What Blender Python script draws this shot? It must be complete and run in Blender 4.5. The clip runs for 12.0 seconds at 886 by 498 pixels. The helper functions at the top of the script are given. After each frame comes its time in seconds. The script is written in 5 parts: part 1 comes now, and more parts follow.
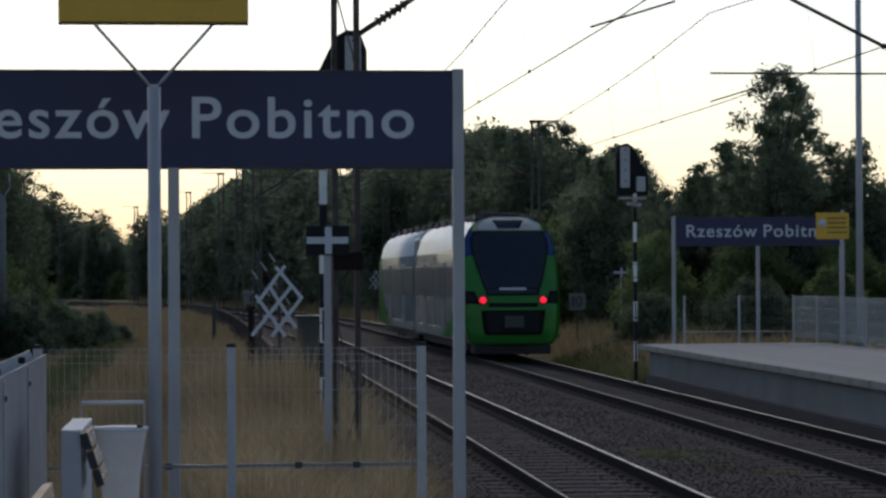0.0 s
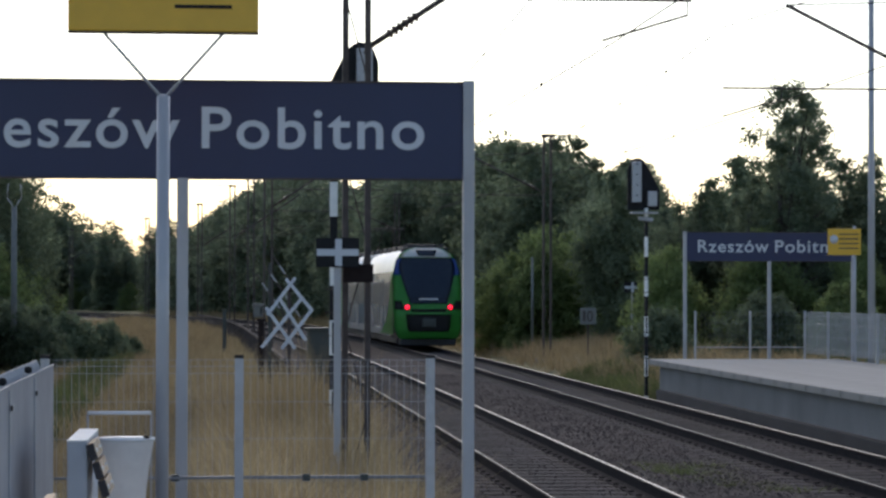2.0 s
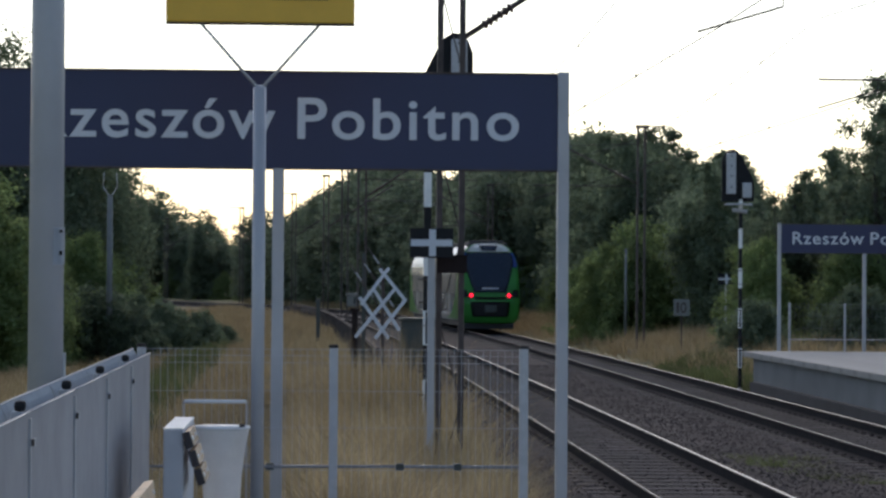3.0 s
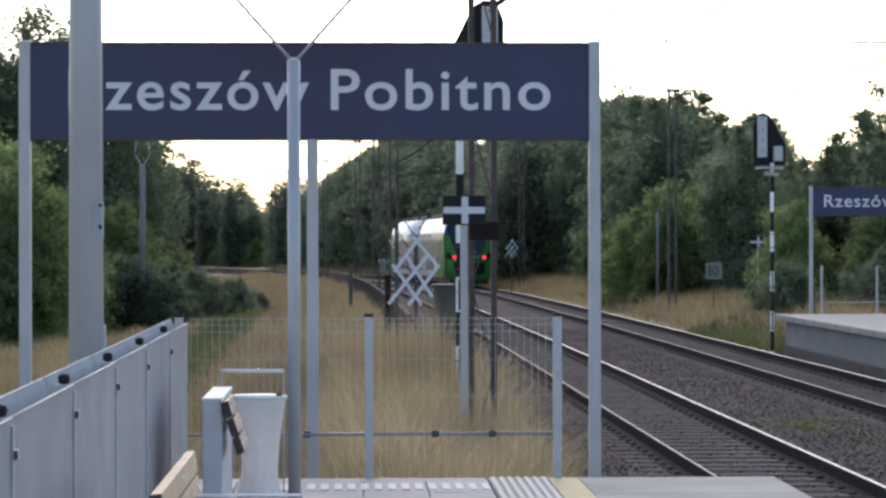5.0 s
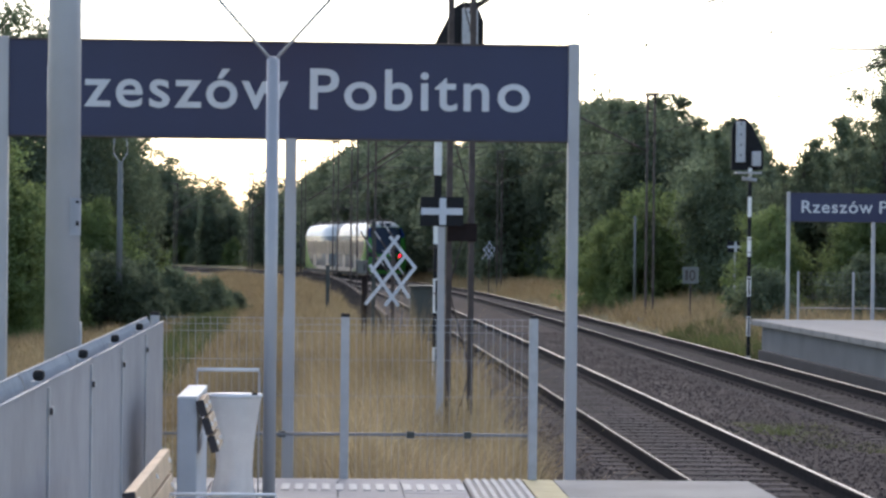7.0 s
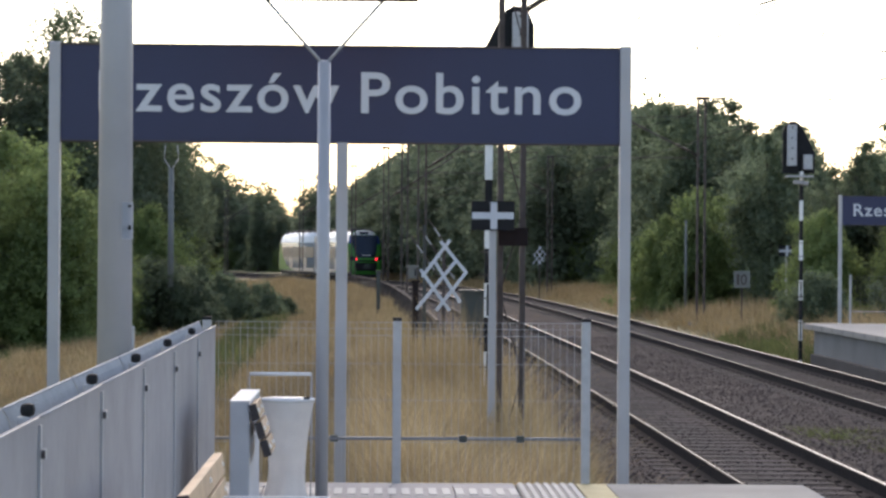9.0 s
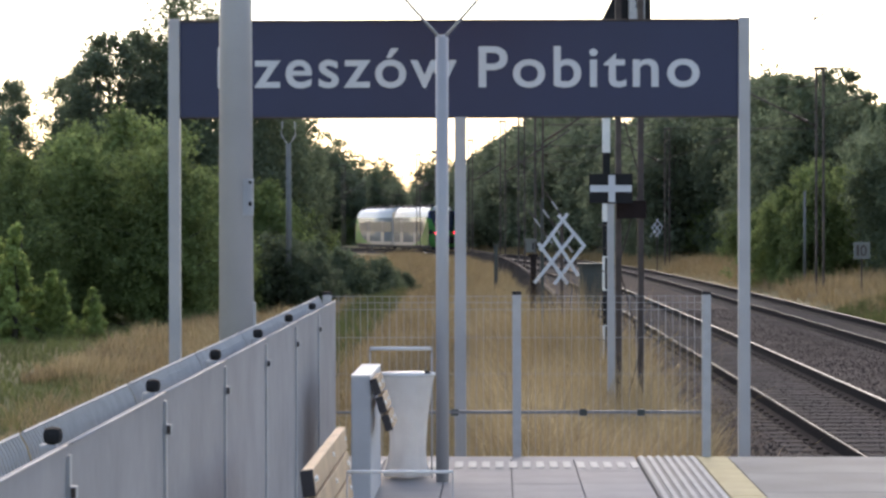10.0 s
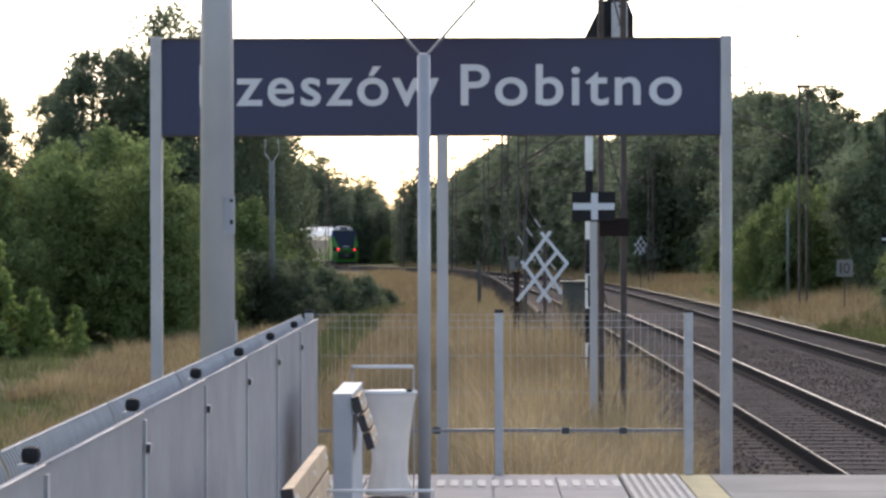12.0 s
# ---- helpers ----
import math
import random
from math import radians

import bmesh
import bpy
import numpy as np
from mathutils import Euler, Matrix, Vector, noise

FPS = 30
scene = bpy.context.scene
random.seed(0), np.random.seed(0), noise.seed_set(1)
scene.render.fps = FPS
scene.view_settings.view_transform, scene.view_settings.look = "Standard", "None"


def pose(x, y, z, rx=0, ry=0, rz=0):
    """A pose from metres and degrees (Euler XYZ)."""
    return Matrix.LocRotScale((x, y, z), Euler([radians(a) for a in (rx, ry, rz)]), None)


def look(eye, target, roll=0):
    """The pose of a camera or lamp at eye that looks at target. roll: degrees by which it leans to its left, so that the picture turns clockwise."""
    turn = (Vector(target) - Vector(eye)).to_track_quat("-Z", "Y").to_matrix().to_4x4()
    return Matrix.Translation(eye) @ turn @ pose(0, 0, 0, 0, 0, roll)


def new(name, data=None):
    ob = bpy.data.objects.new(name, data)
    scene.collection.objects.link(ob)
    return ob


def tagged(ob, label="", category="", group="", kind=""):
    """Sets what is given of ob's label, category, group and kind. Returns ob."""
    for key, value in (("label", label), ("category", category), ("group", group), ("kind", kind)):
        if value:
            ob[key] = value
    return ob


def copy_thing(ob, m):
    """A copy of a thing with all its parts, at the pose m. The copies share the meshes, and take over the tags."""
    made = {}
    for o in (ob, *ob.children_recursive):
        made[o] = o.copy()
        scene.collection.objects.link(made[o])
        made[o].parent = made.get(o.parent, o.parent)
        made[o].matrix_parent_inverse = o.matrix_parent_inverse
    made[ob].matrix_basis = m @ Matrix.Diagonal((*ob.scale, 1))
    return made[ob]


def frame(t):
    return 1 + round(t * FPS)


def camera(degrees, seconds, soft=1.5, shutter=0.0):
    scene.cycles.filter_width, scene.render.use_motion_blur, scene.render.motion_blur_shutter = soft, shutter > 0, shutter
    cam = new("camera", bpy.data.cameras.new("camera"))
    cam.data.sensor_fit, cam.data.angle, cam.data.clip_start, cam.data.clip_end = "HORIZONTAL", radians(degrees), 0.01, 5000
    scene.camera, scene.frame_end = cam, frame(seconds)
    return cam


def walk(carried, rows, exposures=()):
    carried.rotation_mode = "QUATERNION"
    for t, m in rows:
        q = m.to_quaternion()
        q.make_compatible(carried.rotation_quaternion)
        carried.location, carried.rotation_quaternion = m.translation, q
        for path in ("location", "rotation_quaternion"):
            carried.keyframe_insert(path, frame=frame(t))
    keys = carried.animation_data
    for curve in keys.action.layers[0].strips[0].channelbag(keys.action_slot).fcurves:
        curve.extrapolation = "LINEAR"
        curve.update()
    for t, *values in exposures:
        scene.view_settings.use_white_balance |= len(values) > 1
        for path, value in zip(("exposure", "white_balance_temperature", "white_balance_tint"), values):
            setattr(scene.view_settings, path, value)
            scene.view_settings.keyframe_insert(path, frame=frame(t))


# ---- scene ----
cam = camera(20.0, 12.0, soft=2.7)
PATH = [
    (0, (0.079, 0.057, 1.637), (0.257, 2.049, 1.659), -0.3),
    (0.5, (0.083, 0.088, 1.636), (0.241, 2.082, 1.64), 0.3),
    (1, (0.099, 0.115, 1.627), (0.215, 2.112, 1.612), 0.3),
    (1.5, (0.106, 0.127, 1.626), (0.246, 2.122, 1.624), 0.5),
    (2, (0.098, 0.139, 1.627), (0.267, 2.132, 1.66), 0.1),
    (2.5, (0.097, 0.123, 1.623), (0.231, 2.118, 1.645), 0.5),
    (3, (0.087, 0.091, 1.63), (0.182, 2.088, 1.655), 0.4),
    (3.2, (0.081, 0.072, 1.633), (0.167, 2.07, 1.666), 0.4),
    (4.8, (0.065, -0.077, 1.656), (0.141, 1.922, 1.656), 0.6),
    (5, (0.067, -0.078, 1.658), (0.137, 1.921, 1.655), -0.1),
    (5.5, (0.074, -0.069, 1.662), (0.147, 1.93, 1.658), 0.4),
    (6, (0.074, -0.071, 1.664), (0.141, 1.928, 1.658), 0.6),
    (6.5, (0.071, -0.074, 1.661), (0.156, 1.925, 1.667), 0.5),
    (7, (0.067, -0.065, 1.657), (0.155, 1.933, 1.655), 0.6),
    (7.2, (0.067, -0.059, 1.657), (0.157, 1.939, 1.651), 0.4),
    (8.8, (0.054, -0.016, 1.639), (0.123, 1.982, 1.642), 0.4),
    (9, (0.057, -0.026, 1.644), (0.105, 1.973, 1.646), 0.4),
    (9.5, (0.05, -0.038, 1.647), (0.044, 1.962, 1.644), 0.4),
    (10, (0.043, -0.032, 1.644), (-0.002, 1.967, 1.625), -0.1),
    (10.5, (0.052, -0.04, 1.649), (-0.021, 1.959, 1.631), -0.1),
    (11, (0.055, -0.043, 1.651), (-0.015, 1.956, 1.647), -0.3),
    (11.5, (0.053, -0.031, 1.649), (0.007, 1.968, 1.657), -0.0),
    (12, (0.054, -0.022, 1.647), (0.022, 1.978, 1.642), -0.1),
]
BASE = 1.05
EXPOSURES = [(t, BASE + e, k, tint) for t, e, k, tint in (
    (0, -1.55, 6450, 11), (0.5, -0.7, 6550, 11), (0.9, -0.25, 6550, 10), (1.5, -0.05, 6550, 10), (2.0, -0.65, 6650, 11), (2.5, -1.03, 6600, 11), (3.0, -0.75, 6600, 11),
    (3.2, -0.65, 6650, 11), (4.8, 0.06, 6800, 13), (7.2, 0.08, 6900, 14), (9.0, 0.12, 7350, 15), (12, 0.12, 7450, 16))]
walk(cam, [(t, look(eye, target, roll)) for t, eye, target, roll in PATH], EXPOSURES)

# ---- world and light ----
SUN_AZ, SUN_EL = radians(-2), radians(40)      # seen from the platform: straight ahead along the line
world = bpy.data.worlds.new("sky")
scene.world = world
world.use_nodes = True
wn, wl = world.node_tree.nodes, world.node_tree.links
sky = wn.new("ShaderNodeTexSky")
sky.sky_type, sky.sun_disc = "NISHITA", False
sky.sun_elevation, sky.sun_rotation = SUN_EL, SUN_AZ
sky.air_density, sky.dust_density, sky.ozone_density = 1.0, 1.5, 1.5
wn["Background"].inputs["Strength"].default_value = 0.15
wl.new(sky.outputs[0], wn["Background"].inputs["Color"])
sun_data = bpy.data.lights.new("sun", "SUN")
sun_data.energy, sun_data.angle, sun_data.color = 0.5, radians(25), (1.0, 0.90, 0.76)
sun = new("sun", sun_data)
sun_dir = Vector((math.sin(SUN_AZ) * math.cos(SUN_EL), math.cos(SUN_AZ) * math.cos(SUN_EL), math.sin(SUN_EL)))
sun.matrix_world = look(sun_dir * 100, (0, 0, 0))


# ---- materials ----
def mat(name, color, rough=0.6, metal=0.0, vary=0.12, scale=6.0, fine=90.0, bump=0.15, color2=None, island=0.0, rand=0.0, spec=0.5, depth=0.01, trans=0.0):
    """Base colour with large stains and fine grain, both at real size, and a little relief."""
    m = bpy.data.materials.new(name)
    m.use_nodes = True
    n, l = m.node_tree.nodes, m.node_tree.links
    p = n["Principled BSDF"]
    p.inputs["Roughness"].default_value, p.inputs["Metallic"].default_value = rough, metal
    p.inputs["Specular IOR Level"].default_value = spec
    co = n.new("ShaderNodeTexCoord")
    big, small = n.new("ShaderNodeTexNoise"), n.new("ShaderNodeTexNoise")
    for node, s, d in ((big, scale, 4), (small, fine, 3)):
        node.inputs["Scale"].default_value, node.inputs["Detail"].default_value = s, d
        l.new(co.outputs["Object"], node.inputs["Vector"])
    ramp = n.new("ShaderNodeValToRGB")
    c1 = [max(0.0, c * (1 - vary)) for c in color]
    c2 = color2 or [min(1.0, c * (1 + vary)) for c in color]
    ramp.color_ramp.elements[0].color, ramp.color_ramp.elements[1].color = (*c1, 1), (*c2, 1)
    ramp.color_ramp.elements[0].position, ramp.color_ramp.elements[1].position = 0.32, 0.68
    l.new(big.outputs["Fac"], ramp.inputs["Fac"])
    hsv = n.new("ShaderNodeHueSaturation")
    l.new(ramp.outputs["Color"], hsv.inputs["Color"])
    val = n.new("ShaderNodeMapRange")
    val.inputs["To Min"].default_value, val.inputs["To Max"].default_value = 1 - vary * 0.8, 1 + vary * 0.8
    l.new(small.outputs["Fac"], val.inputs["Value"])
    last = val.outputs["Result"]
    for amount, node, out in ((island, "ShaderNodeNewGeometry", "Random Per Island"), (rand, "ShaderNodeObjectInfo", "Random")):
        if amount:
            src = n.new(node)
            mr = n.new("ShaderNodeMapRange")
            mr.inputs["To Min"].default_value, mr.inputs["To Max"].default_value = 1 - amount, 1 + amount
            l.new(src.outputs[out], mr.inputs["Value"])
            mul = n.new("ShaderNodeMath")
            mul.operation = "MULTIPLY"
            l.new(last, mul.inputs[0])
            l.new(mr.outputs["Result"], mul.inputs[1])
            last = mul.outputs[0]
    l.new(last, hsv.inputs["Value"])
    l.new(hsv.outputs["Color"], p.inputs["Base Color"])
    if bump:
        b = n.new("ShaderNodeBump")
        b.inputs["Strength"].default_value, b.inputs["Distance"].default_value = bump, depth
        l.new(small.outputs["Fac"], b.inputs["Height"])
        l.new(b.outputs["Normal"], p.inputs["Normal"])
    if trans:
        t = n.new("ShaderNodeBsdfTranslucent")
        l.new(hsv.outputs["Color"], t.inputs["Color"])
        mix = n.new("ShaderNodeMixShader")
        mix.inputs["Fac"].default_value = trans
        l.new(p.outputs[0], mix.inputs[1])
        l.new(t.outputs[0], mix.inputs[2])
        l.new(mix.outputs[0], n["Material Output"].inputs["Surface"])
    return m


def lit(name, color, strength):
    m = mat(name, color, 0.3)
    p = m.node_tree.nodes["Principled BSDF"]
    p.inputs["Emission Color"].default_value, p.inputs["Emission Strength"].default_value = (*color, 1), strength
    return m


M_PAVER = mat("concrete_paver", (0.275, 0.27, 0.272), 0.8, vary=0.08, scale=3, fine=160, rand=0.05, bump=0.2, depth=0.003)
M_SLAB = mat("concrete_slab", (0.225, 0.220, 0.208), 0.85, vary=0.16, scale=1.2, fine=60, bump=0.25, depth=0.006)
M_PLATFORM_WALL = mat("platform_wall_concrete", (0.152, 0.154, 0.152), 0.9, vary=0.18, scale=0.7, fine=30, bump=0.3)
M_WHITE_PAINT = mat("white_road_paint", (0.78, 0.78, 0.76), 0.6, vary=0.06, scale=9)
M_YELLOW_PAINT = mat("yellow_line_paint", (0.35, 0.305, 0.155), 0.7, vary=0.1, scale=5)
M_GALV = mat("galvanised_steel", (0.41, 0.412, 0.425), 0.5, 0.3, vary=0.08, scale=14, fine=120, bump=0.06)
M_GREYPAINT = mat("grey_painted_steel", (0.39, 0.388, 0.402), 0.45, 0.1, vary=0.07, scale=3, fine=200, bump=0.03)
M_SHEET = mat("grey_screen_sheet", (0.318, 0.312, 0.318), 0.85, spec=0.12, vary=0.1, scale=2.2, fine=14, bump=0.25, depth=0.004)
M_MESHWIRE = mat("dull_mesh_wire", (0.43, 0.425, 0.43), 0.6, 0.1, vary=0.08, scale=14, bump=0.03)
M_BLACK = mat("black_plastic", (0.016, 0.016, 0.018), 0.8, vary=0.2, spec=0.25)
M_PALEBOARD = mat("weathered_pale_board", (0.15, 0.155, 0.145), 0.7, vary=0.08)
M_NAVY = mat("navy_sign_enamel", (0.012, 0.0185, 0.070), 0.45, vary=0.06, scale=2, fine=200, bump=0.02)
M_LETTER = mat("white_letter_film", (0.56, 0.58, 0.62), 0.5, vary=0.04, bump=0.0)
M_YELLOW = mat("yellow_sign_enamel", (0.72, 0.40, 0.03), 0.4, vary=0.05, bump=0.02)
M_WOOD = mat("oiled_slat_wood", (0.42, 0.30, 0.19), 0.6, vary=0.2, scale=4, fine=70, rand=0.1)
M_ENDGRAIN = mat("dark_slat_end", (0.035, 0.028, 0.03), 0.6, vary=0.2)
M_BENCH = mat("pale_bench_concrete", (0.49, 0.49, 0.505), 0.7, vary=0.06, scale=5)
M_BAG = mat("white_bin_bag", (0.88, 0.87, 0.86), 0.4, vary=0.04, scale=8, bump=0.3, trans=0.5)
M_RIB = mat("pale_tactile_rib", (0.40, 0.40, 0.385), 0.75, vary=0.1, scale=9)
M_DASH = mat("worn_white_mark", (0.43, 0.435, 0.425), 0.7, vary=0.12, scale=20)
M_RAIL = mat("polished_rail_head", (0.19, 0.185, 0.18), 0.42, 1.0, vary=0.08, bump=0.02)
# copy of the rail head, darkened where canted heads reflect less sky
M_RAILDIM = mat("weak_gleam_rail_head", (0.085, 0.082, 0.082), 0.5, 0.6, vary=0.15, scale=4, bump=0.02)
# near-black because the shade at the wall's foot is put into the colour
M_FOOTING = mat("shade_dark_footing", (0.022, 0.022, 0.025), 0.9, vary=0.25, scale=0.8, fine=20, bump=0.3)
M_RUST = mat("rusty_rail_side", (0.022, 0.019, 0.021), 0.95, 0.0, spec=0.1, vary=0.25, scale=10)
M_SLEEPER = mat("weathered_concrete_sleeper", (0.080, 0.071, 0.066), 0.95, spec=0.08, vary=0.2, scale=6, fine=80, rand=0.15)
M_BALLAST = mat("ballast_bed", (0.066, 0.055, 0.050), 0.95, spec=0.05, vary=0.25, scale=0.9, fine=45, bump=0.5, depth=0.015)
M_DULLRAIL = mat("dull_fence_rail", (0.21, 0.21, 0.22), 0.6, 0.2, vary=0.1, scale=10)
M_STONE = mat("ballast_stone", (0.078, 0.064, 0.059), 0.95, spec=0.05, vary=0.15, scale=1.2, fine=60, island=0.22)
M_SOIL = mat("meadow_ground", (0.13, 0.13, 0.05), 0.95, vary=0.3, scale=0.25, fine=9, bump=0.6, color2=(0.19, 0.16, 0.075), depth=0.06)
M_DRY = mat("dry_grass", (0.365, 0.265, 0.145), 0.8, vary=0.25, scale=0.5, fine=5, island=0.32, bump=0, trans=0.35, color2=(0.41, 0.315, 0.17))
# darker and browner than dry_grass
M_BROWNGRASS = mat("brown_low_grass", (0.245, 0.190, 0.115), 0.85, vary=0.25, scale=0.6, fine=5, island=0.3, bump=0, trans=0.3, color2=(0.32, 0.25, 0.15))
M_STRAW = mat("bleached_seed_stalk", (0.56, 0.44, 0.255), 0.8, vary=0.15, scale=0.6, fine=6, island=0.3, bump=0, trans=0.4)
M_GREENGRASS = mat("green_grass", (0.125, 0.140, 0.05), 0.8, vary=0.3, scale=0.4, fine=5, island=0.35, bump=0, trans=0.35)
M_LEAF = mat("dark_foliage", (0.135, 0.172, 0.106), 0.7, spec=0.2, vary=0.2, scale=0.3, fine=2, island=0.22, rand=0.15, bump=0, trans=0.6)
M_LEAF2 = mat("bright_foliage", (0.190, 0.250, 0.100), 0.7, spec=0.2, vary=0.2, scale=0.35, fine=2, island=0.22, rand=0.12, bump=0, trans=0.6)
M_LEAF4 = mat("young_foliage", (0.27, 0.35, 0.12), 0.7, spec=0.2, vary=0.2, scale=0.4, fine=3, island=0.25, rand=0.1, bump=0, trans=0.6)
# grey-green birch leaf, also paled to put distance haze on the far trees
M_LEAF3 = mat("grey_green_hazed_foliage", (0.150, 0.188, 0.122), 0.7, spec=0.2, vary=0.2, scale=0.3, fine=2, island=0.14, rand=0.15, bump=0, trans=0.6)
M_BARK = mat("bark", (0.06, 0.05, 0.042), 0.9, vary=0.3, scale=5, fine=40, bump=0.5)
M_BIRCH = mat("birch_bark", (0.30, 0.29, 0.27), 0.8, vary=0.35, scale=4, fine=30, bump=0.3)
M_MAST = mat("rusty_mast_steel", (0.080, 0.063, 0.058), 0.8, 0.2, vary=0.3, scale=6)
M_WIRE = mat("dark_copper_wire", (0.03, 0.028, 0.026), 0.8, 0.0, spec=0.1, vary=0.1, bump=0)
M_PLATE = mat("dark_plate_enamel", (0.024, 0.017, 0.017), 0.8, spec=0.1, vary=0.2)
M_INSUL = mat("brown_insulator", (0.05, 0.025, 0.018), 0.3, vary=0.1)
M_CABINET = mat("grey_green_cabinet", (0.042, 0.050, 0.046), 0.6, vary=0.1, scale=2)
# white car sides, greyed: their shade is put into the base colour
M_TRAINSHADEWHITE = mat("train_shaded_white_paint", (0.235, 0.25, 0.255), 0.25, spec=0.4, vary=0.05, scale=1.5, bump=0.0)
M_TRAINGREEN = mat("train_green_paint", (0.055, 0.34, 0.055), 0.3, vary=0.06, scale=1.5, bump=0.0)
M_TRAINBLUE = mat("train_blue_paint", (0.03, 0.085, 0.36), 0.3, vary=0.06, bump=0.0)
M_TRAINGLASS = mat("train_dark_glass", (0.034, 0.050, 0.080), 0.12, spec=0.5, vary=0.05, bump=0.0)
M_SIDEGLASS = mat("train_side_glass", (0.095, 0.105, 0.115), 0.35, spec=0.15, vary=0.06, bump=0.0)
M_TRAINDARK = mat("train_underframe", (0.018, 0.018, 0.02), 0.7, vary=0.2)
M_TRAINGREY = mat("train_grey_band", (0.25, 0.265, 0.28), 0.3, vary=0.05, bump=0.0)
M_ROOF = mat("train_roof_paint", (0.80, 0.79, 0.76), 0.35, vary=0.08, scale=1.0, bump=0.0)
M_RED = lit("tail_lamp_red", (1.0, 0.02, 0.05), 1.5)


# ---- building helpers ----
def part(name, bm, material, parent=None, label=""):
    me = bpy.data.meshes.new(name)
    bm.to_mesh(me)
    bm.free()
    for m in material if isinstance(material, (list, tuple)) else (material,):
        me.materials.append(m)
    ob = new(name, me)
    if parent:
        ob.parent = parent
    if label:
        ob["label"] = label
    return ob


def shared(name, me, parent, m=None):
    ob = new(name, me)
    ob.parent = parent
    if m is not None:
        ob.matrix_basis = m
    return ob


def thing(name, m, label, category, group="", kind=""):
    ob = new(name)
    ob.matrix_basis = m
    return tagged(ob, label, category, group, kind)


def box(bm, c, s, m=None, bev=0.0, mi=0):
    """A box of size s centred at c, its edges bevelled."""
    r = bmesh.ops.create_cube(bm, size=1.0, matrix=(m or Matrix()) @ Matrix.Translation(c) @ Matrix.Diagonal((*s, 1)))
    faces = list({f for v in r["verts"] for f in v.link_faces})
    for f in faces:
        f.material_index = mi
    if bev:
        bmesh.ops.bevel(bm, geom=list({e for f in faces for e in f.edges}), offset=bev, segments=2, affect="EDGES", profile=0.6, material=-1)
    return bm


def tube(bm, a, b, r, r2=None, seg=8, mi=0, cap=True):
    a, b = Vector(a), Vector(b)
    d = b - a
    m = Matrix.Translation((a + b) / 2) @ d.to_track_quat("Z", "Y").to_matrix().to_4x4()
    g = bmesh.ops.create_cone(bm, cap_ends=cap, segments=seg, radius1=r, radius2=r if r2 is None else r2, depth=d.length, matrix=m)
    for f in {f for v in g["verts"] for f in v.link_faces}:
        f.material_index = mi
        f.smooth = seg > 5
    return bm


def arrays(name, verts, faces, material, parent=None, label="", smooth=False):
    """A mesh from numpy arrays of corners and equal-sided faces."""
    me = bpy.data.meshes.new(name)
    k = faces.shape[1]
    me.vertices.add(len(verts))
    me.vertices.foreach_set("co", np.asarray(verts, dtype=np.float32).ravel())
    me.loops.add(faces.size)
    me.loops.foreach_set("vertex_index", faces.astype(np.int32).ravel())
    me.polygons.add(len(faces))
    me.polygons.foreach_set("loop_start", np.arange(0, faces.size, k, dtype=np.int32))
    me.update(calc_edges=True)
    me.validate()
    if not smooth:
        me.shade_flat()
    me.materials.append(material)
    ob = new(name, me)
    if parent:
        ob.parent = parent
    if label:
        ob["label"] = label
    return ob


def bmnew():
    return bmesh.new()


# ---- the line: a straight that turns into a left-hand curve ----
TURN_S = [-60, 40, 80, 110, 135, 164, 193, 228, 255, 330, 420, 520]
TURN_A = [0.004, 0.006, 0.012, 0.019, 0.036, 0.085, 0.145, 0.222, 0.285, 0.44, 0.55, 0.6]
STEP = 1.0
_s = np.arange(-60, 520, STEP)
_a = np.interp(_s, TURN_S, TURN_A)
_x = np.cumsum(-np.sin(_a)) * STEP
_y = -60 + np.cumsum(np.cos(_a)) * STEP
_x += 8.72 - np.interp(36, _s, _x)


def line(s, off=0.0):
    """Place and heading on the outer line's axis at s metres, off metres to its right."""
    a = float(np.interp(s, _s, _a))
    return float(np.interp(s, _s, _x)) + off * math.cos(a), float(np.interp(s, _s, _y)) + off * math.sin(a), a


NEAR_OFF = -4.2
RAIL_Z = -0.76


def side_of_line(x, y):
    """Signed distance from the outer line's axis, to the right positive (arrays)."""
    a = np.interp(y, _y, _a)
    return (x - np.interp(y, _y, _x)) * np.cos(a)


def ground_z(x, y):
    q = side_of_line(np.asarray(x, float), np.asarray(y, float))
    z = np.interp(q, [-60, -16, -11, -8.5, -6.2, -5.6, 1.0, 1.4, 2.2, 3.2, 5, 20, 60], [-2.2, -2.0, -1.5, -1.0, -1.0, -0.98, -0.98, -1.3, -1.28, -1.1, -0.8, -0.6, -0.4])
    return z


# ---- ground ----
def make_ground():
    xs = np.concatenate([np.linspace(-900, -60, 12), np.linspace(-50, 40, 121), np.linspace(50, 900, 12)])
    ys = np.concatenate([np.linspace(-300, -20, 6), np.linspace(-10, 330, 171), np.linspace(345, 1500, 12)])
    X, Y = np.meshgrid(xs, ys)
    Z = ground_z(X, Y)
    v = np.stack([X, Y, Z], -1).reshape(-1, 3)
    i = np.arange(len(xs) * len(ys)).reshape(len(ys), len(xs))
    f = np.stack([i[:-1, :-1], i[:-1, 1:], i[1:, 1:], i[1:, :-1]], -1).reshape(-1, 4)
    g = arrays("ground", v, f, M_SOIL, smooth=True)
    tagged(g, "meadow ground with dry and green grass", "ground", kind="structure")


make_ground()


